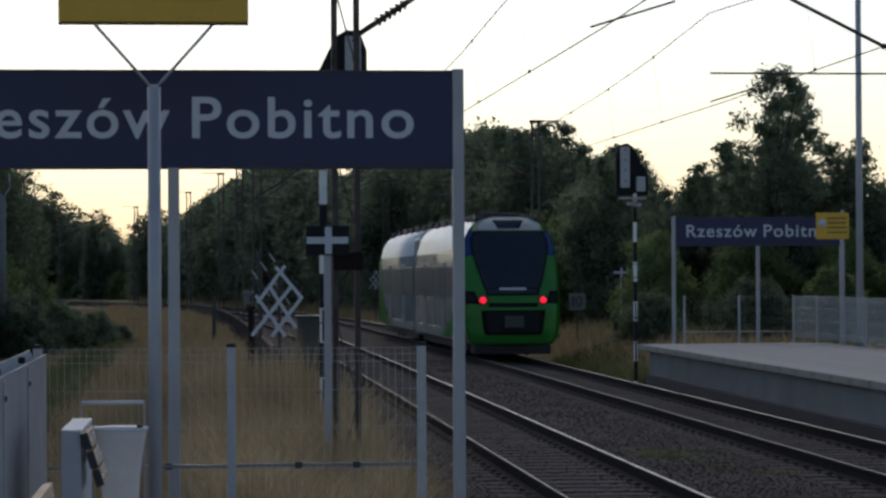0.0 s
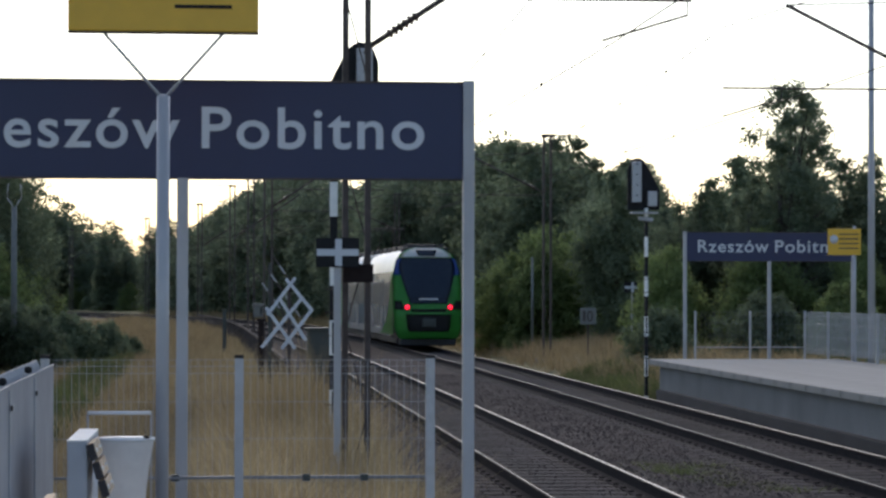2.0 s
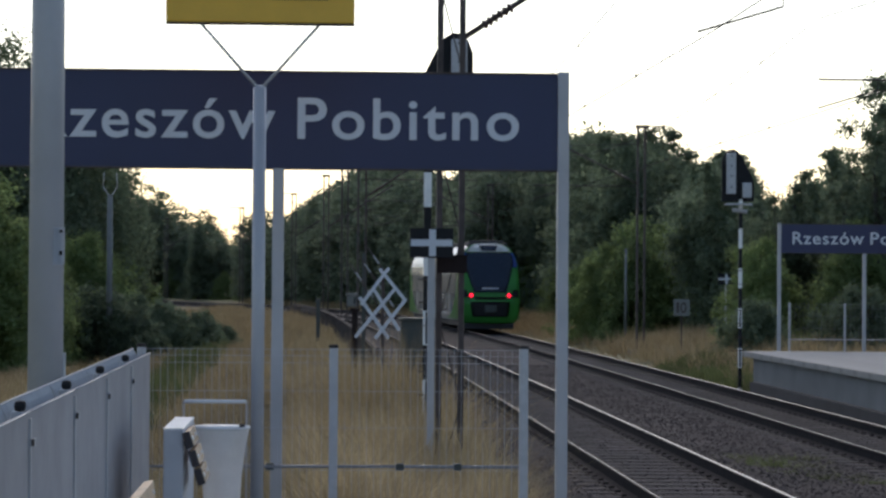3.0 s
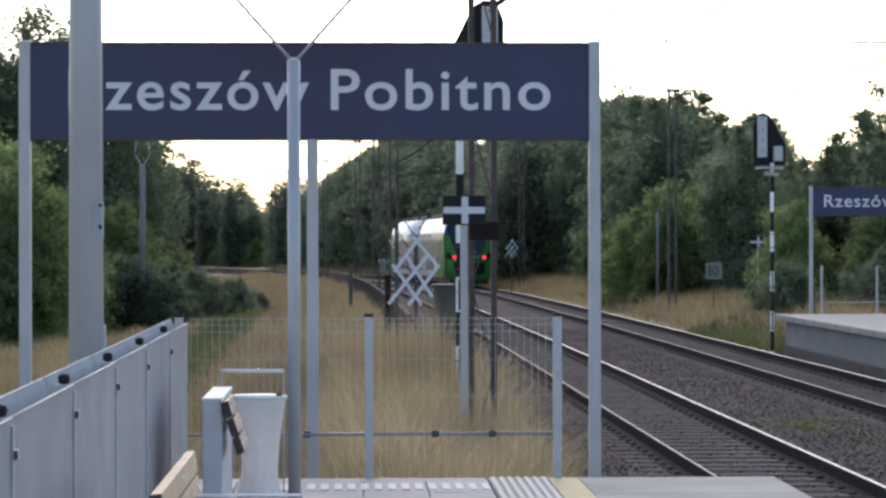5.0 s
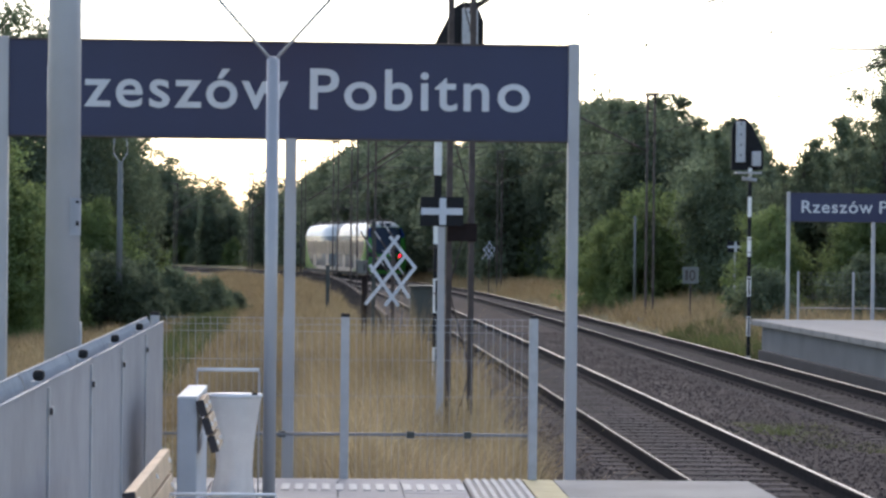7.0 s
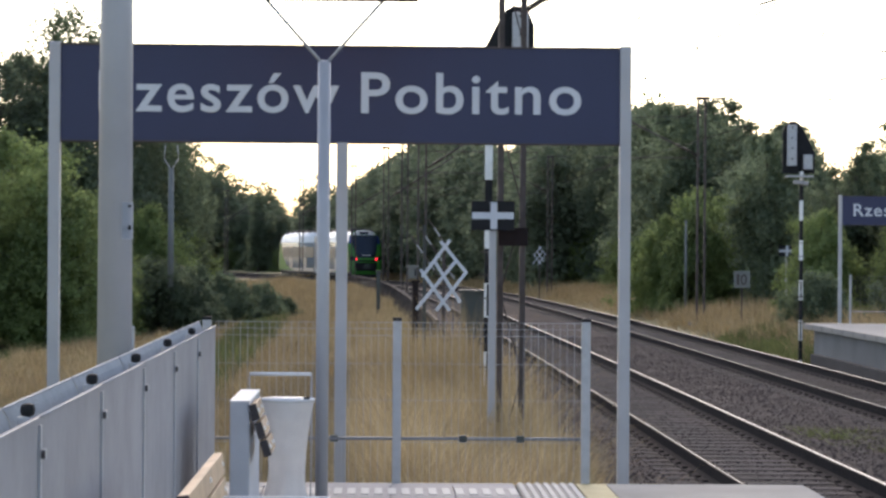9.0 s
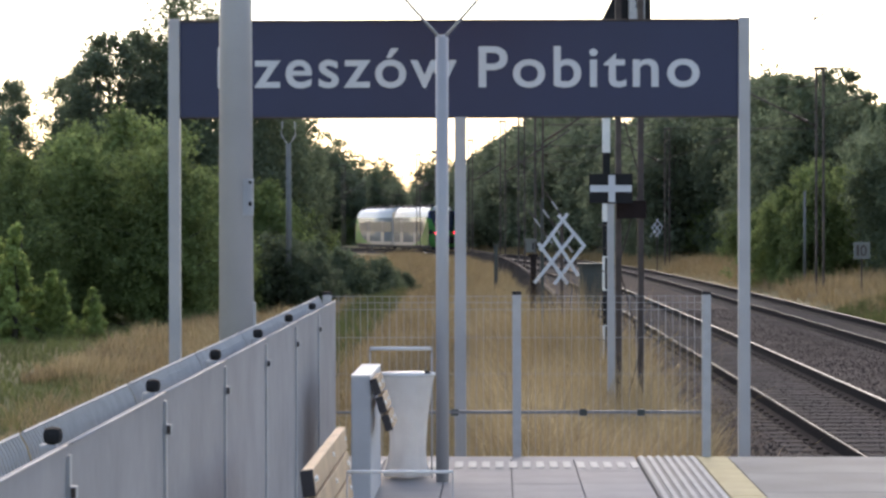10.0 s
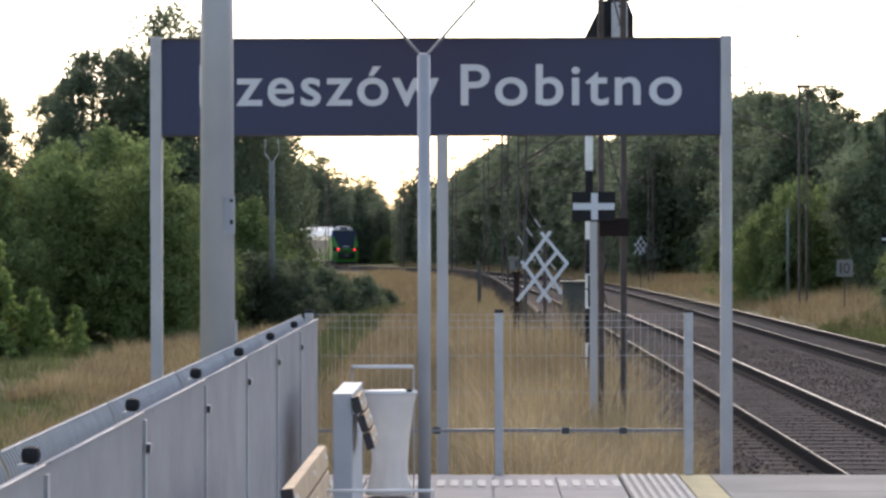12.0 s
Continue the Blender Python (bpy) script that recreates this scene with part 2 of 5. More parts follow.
def ribbon(offs, zs, s0, s1, step, material, name, parent=None, label=""):
    """A strip with the given cross-section swept along the line."""
    ss = np.arange(s0, s1 + step / 2, step)
    v = []
    for s in ss:
        for o, z in zip(offs, zs):
            x, y, _ = line(s, o)
            v.append((x, y, z))
    k = len(offs)
    i = np.arange(len(ss) * k).reshape(len(ss), k)
    f = np.stack([i[:-1, :-1], i[:-1, 1:], i[1:, 1:], i[1:, :-1]], -1).reshape(-1, 4)
    return arrays(name, np.array(v), f, material, parent, label)


bed = ribbon([-7.3, -5.9, 1.05, 1.4], [-1.10, -0.945, -0.945, -1.28], -40, 430, 2.0, M_BALLAST, "ballast_bed")
tagged(bed, "dark grey-brown crushed stone ballast under two tracks", "ballast", kind="structure")


def stones(n, seed):
    """Loose ballast stones on the bed, thickest near the platform end."""
    r = np.random.RandomState(seed)
    base = np.array([(1, 0, 0), (-1, 0, 0), (0, 1, 0), (0, -1, 0), (0, 0, 1), (0, 0, -1)], float)
    tri = np.array([(0, 2, 4), (2, 1, 4), (1, 3, 4), (3, 0, 4), (2, 0, 5), (1, 2, 5), (3, 1, 5), (0, 3, 5)])
    s = 17 + 60 * r.rand(n) ** 1.7
    o = r.uniform(-6.9, 1.35, n)
    x = np.interp(s, _s, _x) + o
    size = r.uniform(0.008, 0.019, n)
    v = base[None] * (size[:, None, None] * r.uniform(0.6, 1.4, (n, 1, 3))) + r.normal(0, 0.006, (n, 6, 3))
    ang = r.uniform(0, 6.28, n)
    c, sn = np.cos(ang)[:, None], np.sin(ang)[:, None]
    vx, vy = v[..., 0] * c - v[..., 1] * sn, v[..., 0] * sn + v[..., 1] * c
    z = np.where(o > 1.05, -0.945 - (o - 1.05) * 0.95, np.where(o < -5.9, -0.945 + (o + 5.9) * 0.1, -0.945))
    v = np.stack([vx + x[:, None], vy + s[:, None], v[..., 2] + z[:, None] - 0.001], -1).reshape(-1, 3)
    f = (tri[None] + 6 * np.arange(n)[:, None, None]).reshape(-1, 3)
    tagged(arrays("ballast_stones", v, f, M_STONE), "loose grey-brown ballast stones", "ballast", kind="stuff")


stones(85000, 5)

RAIL_PROFILE = [(-0.036, 0.0), (-0.036, -0.035), (-0.01, -0.05), (-0.01, -0.14), (-0.055, -0.165), (-0.055, -0.172), (0.055, -0.172), (0.055, -0.165), (0.01, -0.14), (0.01, -0.05), (0.036, -0.035), (0.036, 0.0)]


def make_track(off, label):
    tr = thing("railway_track", Matrix(), label, "track", "tracks of the line", "structure")
    for side in (-0.753, 0.753):
        offs = [off + side + p[0] for p in RAIL_PROFILE]
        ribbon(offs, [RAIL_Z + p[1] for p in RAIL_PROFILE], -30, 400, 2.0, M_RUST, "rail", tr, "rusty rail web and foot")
        # near-black strip on both sides of the foot, in the rail-side material
        ribbon([off + side - 0.17, off + side - 0.16, off + side + 0.16, off + side + 0.17], [RAIL_Z - 0.19, RAIL_Z - 0.166, RAIL_Z - 0.166, RAIL_Z - 0.19], -30, 400, 2.0, M_RUST, "stained_strip", tr, "near-black strip along the rail foot")
        # weaker gleam of the left heads is put into colour and width
        head = M_RAIL if side > 0 else M_RAILDIM
        hw = 0.021 if side > 0 else 0.015
        ribbon([off + side - hw, off + side - hw + 0.006, off + side + hw - 0.006, off + side + hw], [RAIL_Z + 0.001, RAIL_Z + 0.005, RAIL_Z + 0.005, RAIL_Z + 0.001], -30, 400, 2.0, head, "rail_head", tr, "polished bright running surface" if side > 0 else "running surface, darker grey for its weaker gleam")
    bm = bmnew()
    box(bm, (0, 0, 0), (2.5, 0.26, 0.16), bev=0.02)
    me = bpy.data.meshes.new("sleeper")
    bm.to_mesh(me)
    bm.free()
    me.materials.append(M_SLEEPER)
    bm = bmnew()
    for side in (-0.753, 0.753):
        for e in (-0.12, 0.12):
            box(bm, (side + e, 0, -0.008), (0.06, 0.10, 0.03))
    clip = bpy.data.meshes.new("rail_clip")
    bm.to_mesh(clip)
    bm.free()
    clip.materials.append(M_RUST)
    s = 14.0
    while s < 150:
        x, y, a = line(s, off)
        sl = shared("sleeper", me, tr, pose(x, y, RAIL_Z - 0.172 - 0.081, 0, 0, math.degrees(a)))
        if s < 60:
            shared("rail_clip", clip, sl, pose(0, 0, 0.10))
        s += 0.6
    bm = bmnew()
    while s < 330:
        x, y, a = line(s, off)
        box(bm, (0, 0, 0), (2.5, 0.26, 0.16), pose(x, y, RAIL_Z - 0.253, 0, 0, math.degrees(a)))
        s += 0.6
    tagged(part("far_sleepers", bm, M_SLEEPER, tr), kind="stuff")


make_track(0.0, "outer railway track with bright rails on concrete sleepers")
make_track(NEAR_OFF, "railway track beside the platform with bright rails on concrete sleepers")


# ---- the near platform ----
END = 17.87            # where the platform ends
EDGE = 3.07            # its edge along the track
FENCE_X = -1.17


def make_platform():
    bm = bmnew()
    box(bm, ((FENCE_X - 0.2 + EDGE - 0.12) / 2, (END - 6) / 2, -0.56), (EDGE - 0.12 - FENCE_X + 0.2, END + 6, 1.0), bev=0.01)
    pl = part("platform", bm, M_PLATFORM_WALL)
    tagged(pl, "concrete station platform paved with grey slabs", "platform", kind="structure")
    w = 0.44

    def piece(name, sx, sy, m, h=0.05):
        b = bmnew()
        box(b, (0, 0, 0), (sx, sy, h), bev=0.004)
        me = bpy.data.meshes.new(name)
        b.to_mesh(me)
        b.free()
        me.materials.append(m)
        return me
    paver = piece("paver", w - 0.006, 0.854, M_PAVER)
    y = END - 0.20 - 0.43
    while y > 9.0:
        for i in range(5):
            shared("paver", paver, pl, pose(1.0 - w * (i + 0.5), y, -0.03 + random.uniform(-0.0015, 0.0015)))
        y -= 0.86
    # border along the end, with the painted marks
    border = piece("border_slab", 0.86, 0.194, M_PAVER)
    for i in range(3):
        shared("border_slab", border, pl, pose(1.0 - 0.865 * (i + 0.5), END - 0.10, -0.03))
    dash = piece("painted_mark", 0.056, 0.44, M_DASH, 0.004)
    x = 0.965
    while x > -1.0:
        shared("painted_mark", dash, pl, pose(x, END - 0.68, 0.0))
        x -= 0.0925
    # ribbed tactile strip
    b = bmnew()
    box(b, (0, 0, 0), (0.42, 0.856, 0.05), bev=0.004)
    for i in range(7):
        box(b, (-0.18 + 0.06 * i, 0, 0.028), (0.032, 0.85, 0.010), bev=0.003, mi=1)
    rib = bpy.data.meshes.new("tactile_slab")
    b.to_mesh(rib)
    b.free()
    rib.materials.append(M_SLAB)
    rib.materials.append(M_RIB)
    y = END - 0.43
    while y > 9.0:
        shared("tactile_slab", rib, pl, pose(1.225, y, -0.032))
        y -= 0.86
    yellow = piece("yellow_slab", 0.215, 0.854, M_YELLOW_PAINT)
    edge = piece("edge_slab", EDGE - 1.665, 1.19, M_SLAB, 0.12)
    y = END - 0.43
    while y > 9.0:
        shared("yellow_slab", yellow, pl, pose(1.55, y, -0.03))
        y -= 0.86
    y = END - 0.60
    while y > 6.0:
        shared("edge_slab", edge, pl, pose((1.662 + EDGE) / 2, y, -0.065))
        y -= 1.2


make_platform()


# ---- fences of the near platform ----
def post_mesh(bm, h, w=0.05):
    box(bm, (0, 0, h / 2), (w, w, h), bev=0.004)


def mesh_panel(bm, length, z0, z1, pitch=0.05, rows=(0.02, 0.06, 0.14, 0.34, 0.54, 0.74, 0.94), r=0.0026, fold=0.0):
    """Welded wire panel in the xz plane, its top optionally folded out along y."""
    n = int(length / pitch)
    for i in range(n + 1):
        x = -length / 2 + i * length / n
        if fold:
            pts = [(x, 0, z0), (x, 0, z1 - 0.15), (x, fold * 0.15, z1 - 0.12), (x, fold * 0.6, z1 - 0.075), (x, fold * 0.75, z1 - 0.035), (x, fold, z1)]
        else:
            pts = [(x, 0, z0), (x, 0, z1)]
        for a, b in zip(pts, pts[1:]):
            tube(bm, a, b, r, seg=4, cap=False)
    for d in rows:
        y = 0.0
        if fold and d < 0.03:
            y = fold
        tube(bm, (-length / 2, y - 0.004, z1 - d), (length / 2, y - 0.004, z1 - d), r, seg=4, cap=False)


def make_end_fence():
    f = thing("end_fence", pose(0, END + 0.03, 0), "galvanised wire mesh fence across the platform end", "fence", "station fences")
    xs = (FENCE_X - 0.02, 0.165, 1.515)
    for x in xs:
        b = bmnew()
        box(b, (x, 0, 0.37), (0.06, 0.06, 1.56), bev=0.004)
        p = part("post", b, M_GALV, f)
        b = bmnew()
        box(b, (x, 0, 1.158), (0.066, 0.066, 0.026), bev=0.008)
        part("post_cap", b, M_BLACK, p, "black plastic cap")
    for a, c in zip(xs, xs[1:]):
        b = bmnew()
        mesh_panel(b, c - a - 0.06, -0.3, 1.14, rows=(0.005, 0.05, 0.10, 0.30, 0.56, 0.86), r=0.0016)
        bmesh.ops.translate(b, vec=((a + c) / 2, 0.02, 0), verts=b.verts)
        part("mesh_panel", b, M_GALV, f)
    b = bmnew()
    box(b, (0.5, 0.05, 0.305), (2.05, 0.022, 0.024), bev=0.003)
    rail = part("lower_rail", b, M_DULLRAIL, f)
    for x in (-0.28, 0.64, 1.05):
        b = bmnew()
        box(b, (x, 0.03, 0.305), (0.055, 0.03, 0.05), bev=0.006)
        part("clamp", b, M_CABINET, rail, "grey clamp")
    b = bmnew()
    box(b, (-0.50, 0.02, 0.305), (1.3, 0.02, 0.02), bev=0.003)
    part("lower_rail", b, M_DULLRAIL, f)


make_end_fence()


def make_side_fence():
    pivot = Matrix.Translation((FENCE_X, END, 0))
    f = thing("side_fence", pivot @ pose(0, 0, 0, 0.09, 0, 0.36) @ pivot.inverted(), "grey fence with screening sheets and black post caps along the platform", "fence", "station fences")
    ys = [END + 0.03 - 1.93 * i for i in range(0, 9)]
    for i, y in enumerate(ys):
        if i:
            b = bmnew()
            box(b, (FENCE_X - 0.005, y, 0.513), (0.046, 0.046, 1.19), bev=0.006)
            p = part("post", b, M_MESHWIRE, f)
            b = bmnew()
            box(b, (FENCE_X + 0.006, y, 1.130), (0.048, 0.052, 0.044), bev=0.018)
            part("post_cap", b, M_BLACK, p, "black plastic cap")
            b = bmnew()
            box(b, (FENCE_X + 0.058, y, 0.985), (0.02, 0.03, 0.034), bev=0.004)
            c = part("clamp", b, M_GALV, p)
            # small dark box draws the shading on the grey clamp's near side
            b = bmnew()
            box(b, (FENCE_X + 0.060, y - 0.018, 0.985), (0.012, 0.008, 0.026), bev=0.002)
            part("clamp_plate", b, M_MAST, p, "dark near side of the clamp, its shade put into colour")
            b = bmnew()
            box(b, (FENCE_X + 0.0465, y + 0.002, 0.535), (0.010, 0.034, 1.09), bev=0.002)
            part("joint_strip", b, M_GALV, p, "pale strip over the sheet joint")
    for y, y2 in zip(ys, ys[1:]):
        m = pose(FENCE_X, (y + y2) / 2, 0, 0, 0, 90)
        length = abs(y - y2) - 0.06
        b = bmnew()
        # pitch of the closely set wires
        mesh_panel(b, length, 0.05, 1.135, pitch=0.04, rows=(0.0, 0.05, 0.10, 0.15, 0.5, 0.9), r=0.0042, fold=0.08)
        bmesh.ops.transform(b, matrix=m, verts=b.verts)
        part("mesh_panel", b, M_MESHWIRE, f)
        b = bmnew()
        box(b, (0, 0, 0.549), (length + 0.058, 0.012, 1.116))     # the sheet sags slightly between its clips
        bmesh.ops.subdivide_edges(b, edges=b.edges[:], cuts=7, use_grid_fill=True)
        for v in b.verts:
            v.co.y += max(0.0, 1 - (2 * v.co.x / length) ** 4) * 0.0007 * noise.noise((v.co.x * 3 + v.co.z * 4, y, v.co.z * 5))
        b.normal_update()
        bmesh.ops.transform(b, matrix=pose(FENCE_X + 0.036, (y + y2) / 2, 0.0, 0, 0, 90), verts=b.verts)
        part("screen_sheet", b, M_SHEET, f, "grey screening sheet with faint creases")
        b = bmnew()
        tube(b, (FENCE_X + 0.048, y - 0.04, 1.108), (FENCE_X + 0.048, y2 + 0.04, 1.108), 0.003, seg=6)
        part("sheet_hem", b, M_GREYPAINT, f)


make_side_fence()


# ---- name boards ----
def lettering(body, parent, x, z, y, width, height, name="lettering"):
    """Raised letters that start at x, stand on z and fill width; height is that of a capital."""
    cu = bpy.data.curves.new(name, "FONT")
    cu.body, cu.size, cu.extrude, cu.offset = body, 1.0, 0.004, 0.011
    cu.space_character = 1.12
    tmp = new(name, cu)
    bpy.context.view_layer.update()
    dg = bpy.context.evaluated_depsgraph_get()
    me = bpy.data.meshes.new_from_object(tmp.evaluated_get(dg))
    bpy.data.objects.remove(tmp)
    co = np.empty(len(me.vertices) * 3)
    me.vertices.foreach_get("co", co)
    co = co.reshape(-1, 3)
    x0, x1 = co[:, 0].min(), co[:, 0].max()
    out = np.empty_like(co)
    out[:, 0] = x + (co[:, 0] - x0) * width / (x1 - x0)
    out[:, 1] = y - co[:, 2]
    out[:, 2] = z + co[:, 1] * height / 0.70
    me.vertices.foreach_set("co", out.ravel())
    me.materials.clear()
    me.materials.append(M_LETTER)
    ob = new(name, me)
    ob.parent = parent
    return ob


def name_board(m, label, legs):
    """A long enamel board with the station's name on posts; its origin is on the ground under the left post."""
    s = thing("station_name_board", m, label, "sign", "station name boards")
    W = 4.13
    b = bmnew()
    box(b, (W / 2 - 0.021, 0, 2.785), (W - 0.038, 0.03, 0.70), bev=0.004)
    part("board", b, M_NAVY, s, "navy enamelled panel")
    for z in (2.432, 3.138):
        b = bmnew()
        box(b, (W / 2 - 0.021, 0.0, z), (W - 0.042, 0.05, 0.014), bev=0.003)
        part("board_trim", b, M_MAST, s, "thin dark edge profile")
    for x, h in ((-0.034, 3.155), (W, 3.155), *[(q, 2.435) for q in legs]):
        b = bmnew()
        box(b, (x, 0.0, (h - 1.2) / 2), (0.083, 0.083, h + 1.2), bev=0.006)
        part("post", b, M_GREYPAINT, s)
    lettering("Rzeszów", s, 0.285, 2.655, -0.018, 1.75, 0.297)
    lettering("Pobitno", s, 2.195, 2.655, -0.018, 1.61, 0.297)
    return s


name_board(pose(-2.303, 18.35, 0), "navy station name board with white letters on grey posts", (2.06,))


def make_direction_sign():
    s = thing("direction_sign", pose(-0.325, 16.1, -0.01), "yellow enamelled sign with a forked bracket on a grey post", "sign")
    b = bmnew()
    tube(b, (0, 0, 0), (0, 0, 2.86), 0.041, seg=20)
    p = part("post", b, M_GREYPAINT, s)
    b = bmnew()
    tube(b, (0, 0, 2.855), (0, 0, 2.875), 0.038, 0.02, seg=16)
    part("post_cap", b, M_GALV, p)
    b = bmnew()
    for e in (-1, 1):
        tube(b, (0, 0, 2.84), (e * 0.40, 0, 3.29), 0.010, seg=8)
    part("fork_bracket", b, M_GALV, s, "slim forked steel bracket")
    b = bmnew()
    box(b, (0, 0, 3.56), (1.20, 0.035, 0.58), bev=0.01)
    bd = part("board", b, M_YELLOW, s, "yellow enamelled panel")
    b = bmnew()
    box(b, (0, 0, 3.262), (1.20, 0.045, 0.012), bev=0.003)
    part("board_trim", b, M_MAST, s)
    b = bmnew()
    box(b, (0.25, -0.02, 3.43), (0.36, 0.006, 0.022))
    part("text_bar", b, M_BLACK, bd, "dark bar of small writing")


make_direction_sign()


def lamp_post(m, r, h, label, sticker=True):
    s = thing("lamp_post", m, label, "lamp post", "platform lamp posts")
    b = bmnew()
    tube(b, (0, 0, -1.0), (0, 0, h), r, r * 0.72, seg=28)
    p = part("column", b, M_GREYPAINT, s)
    b = bmnew()
    box(b, (0.35, 0, h + 0.03), (0.9, 0.22, 0.09), bev=0.03)
    part("luminaire", b, M_GALV, s)
    if sticker:
        for z, hh, m2 in ((1.79, 0.19, M_LETTER), (1.865, 0.014, M_BLACK), (1.755, 0.022, M_BLACK)):
            b = bmnew()
            n = 5
            rr = r * 0.93 + (0.001 if m2 is M_LETTER else 0.002)
            vs = []
            for i in range(n):
                a = radians((-62 if m2 is M_LETTER else -40) + i * (16 if m2 is M_LETTER else 4))
                vs.append((b.verts.new((rr * math.cos(a), rr * math.sin(a), z - hh / 2)), b.verts.new((rr * math.cos(a), rr * math.sin(a), z + hh / 2))))
            for q, w in zip(vs, vs[1:]):
                b.faces.new((q[0], w[0], w[1], q[1]))
            bmesh.ops.solidify(b, geom=b.faces[:], thickness=0.001)
            part("label_plate", b, m2, p, "small pale label" if m2 is M_LETTER else "dark print on the label")
    b = bmnew()
    box(b, (r * 0.95, 0.0, 1.12), (0.018, 0.03, 0.26), bev=0.004)
    part("inspection_hatch", b, M_GALV, s)
    return s


lamp_post(pose(-1.315, 12.9, 0), 0.097, 7.0, "thick grey painted steel lamp post behind the fence")


# ---- benches and bins ----
def bench(m, label, run, slab, lift=0.0, step=0.040, tilt=-20, slat=None):
    """A leaning rest: slats along run metres on two uprights."""
    slat = slat or run
    s = thing("bench", m, label, "bench", "platform benches")
    for y, w, ln in (((run - 0.35) / 2, 0.115, run - 0.2),) if slab else ((0.0, 0.10, 0.12), (run - 0.3, 0.06, 0.12)):
        b = bmnew()
        hh = 0.70 if slab else 0.60
        foot = 0.055 if slab else 0.0
        box(b, (0 if slab else 0.05, y, (hh - foot) / 2), (w, ln, hh + foot), bev=0.008)
        part("upright", b, M_BENCH, s, "pale grey bench body")
        if not slab:
            continue
        b = bmnew()
        box(b, (0, y, 0.706 + lift), (w + 0.004, ln + 0.005, 0.010), bev=0.003)
        part("top_plate", b, M_WHITE_PAINT, s, "white top plate")
    for i, z in enumerate((0.645 + lift, 0.54 + lift, 0.435 + lift)):
        x = 0.085 + step * i
        b = bmnew()
        box(b, (0, 0, 0), (0.042, slat, 0.092), pose(x, slat / 2 - 0.09, z, 0, tilt, 0), bev=0.006)
        sl = part("back_slat", b, M_WOOD, s, "oiled wooden slat")
        b = bmnew()
        box(b, (0, 0, 0), (0.046, 0.02, 0.096), pose(x, -0.10, z, 0, tilt, 0), bev=0.004)
        part("slat_end", b, M_ENDGRAIN, sl, "dark end cap")
        for y in (-0.03, 0.03, slat * 0.5, slat - 0.2):
            b = bmnew()
            tube(b, (x + 0.015, y, z + 0.005), (x + 0.026, y, z + 0.009), 0.010, seg=8)
            part("bolt", b, M_WHITE_PAINT, sl)
    return s


bench(pose(-0.765, 14.65, 0.06), "leaning rest with wooden slats on a pale grey body", 1.4, True, 0.0, 0.034, -17, 0.62)
bench(pose(-0.722, 8.95, 0), "leaning rest with wooden slats on pale grey uprights", 1.9, False, 0.085, 0.012, -7)


def bin_stand(m, label, bag, r=0.012):
    s = thing("litter_bin", m, label, "litter bin", "platform litter bins")
    z = 0.842
    b = bmnew()
    tube(b, (-0.2, 0, z), (0.2, 0, z), r, seg=8)
    part("top_frame", b, M_WHITE_PAINT, s, "bright steel hoop")
    for x in (-0.2, 0.2):
        b = bmnew()
        tube(b, (x, 0, 0), (x, 0, z), r * 0.42, seg=8)
        part("leg", b, M_GALV, s)
    if bag:
        b = bmnew()
        tube(b, (0.04, 0, 0.665), (0.04, 0, 0.685), 0.185, seg=24)
        part("bag_ring", b, M_WHITE_PAINT, s, "white ring with a folded bag rim")
        b = bmnew()
        tube(b, (0.175, -0.1, 0.685), (0.175, -0.1, 0.70), 0.02, seg=10)
        part("ring_latch", b, M_BLACK, s)
        b = bmnew()
        rows = []
        for k in range(13):
            f = k / 12
            rad = 0.18 - 0.07 * math.sin(f * 1.9) + 0.10 * max(0, f - 0.72)
            row = []
            for i in range(28):
                a = 2 * math.pi * i / 28
                q = rad * (1 + 0.13 * f * math.sin(5 * a + 3 * f) + 0.06 * noise.noise((3 * math.cos(a), 3 * math.sin(a), 4 * f)))
                row.append(b.verts.new((0.04 + q * math.cos(a), q * math.sin(a), 0.675 - 0.66 * f)))
            rows.append(row)
        for r1, r2 in zip(rows, rows[1:]):
            for i in range(28):
                fc = b.faces.new((r1[i], r1[(i + 1) % 28], r2[(i + 1) % 28], r2[i]))
                fc.smooth = True
        b.faces.new(rows[-1])
        part("bag", b, M_BAG, s, "creased white plastic bag hanging in the stand")
    return s


bin_stand(pose(-0.60, 16.3, 0), "litter bin stand with a white plastic bag", True)
bin_stand(pose(-0.335, 9.45, -0.13), "low bright steel litter bin stand", False, 0.006)


# ---- the far platform ----
P2_END = 59.3


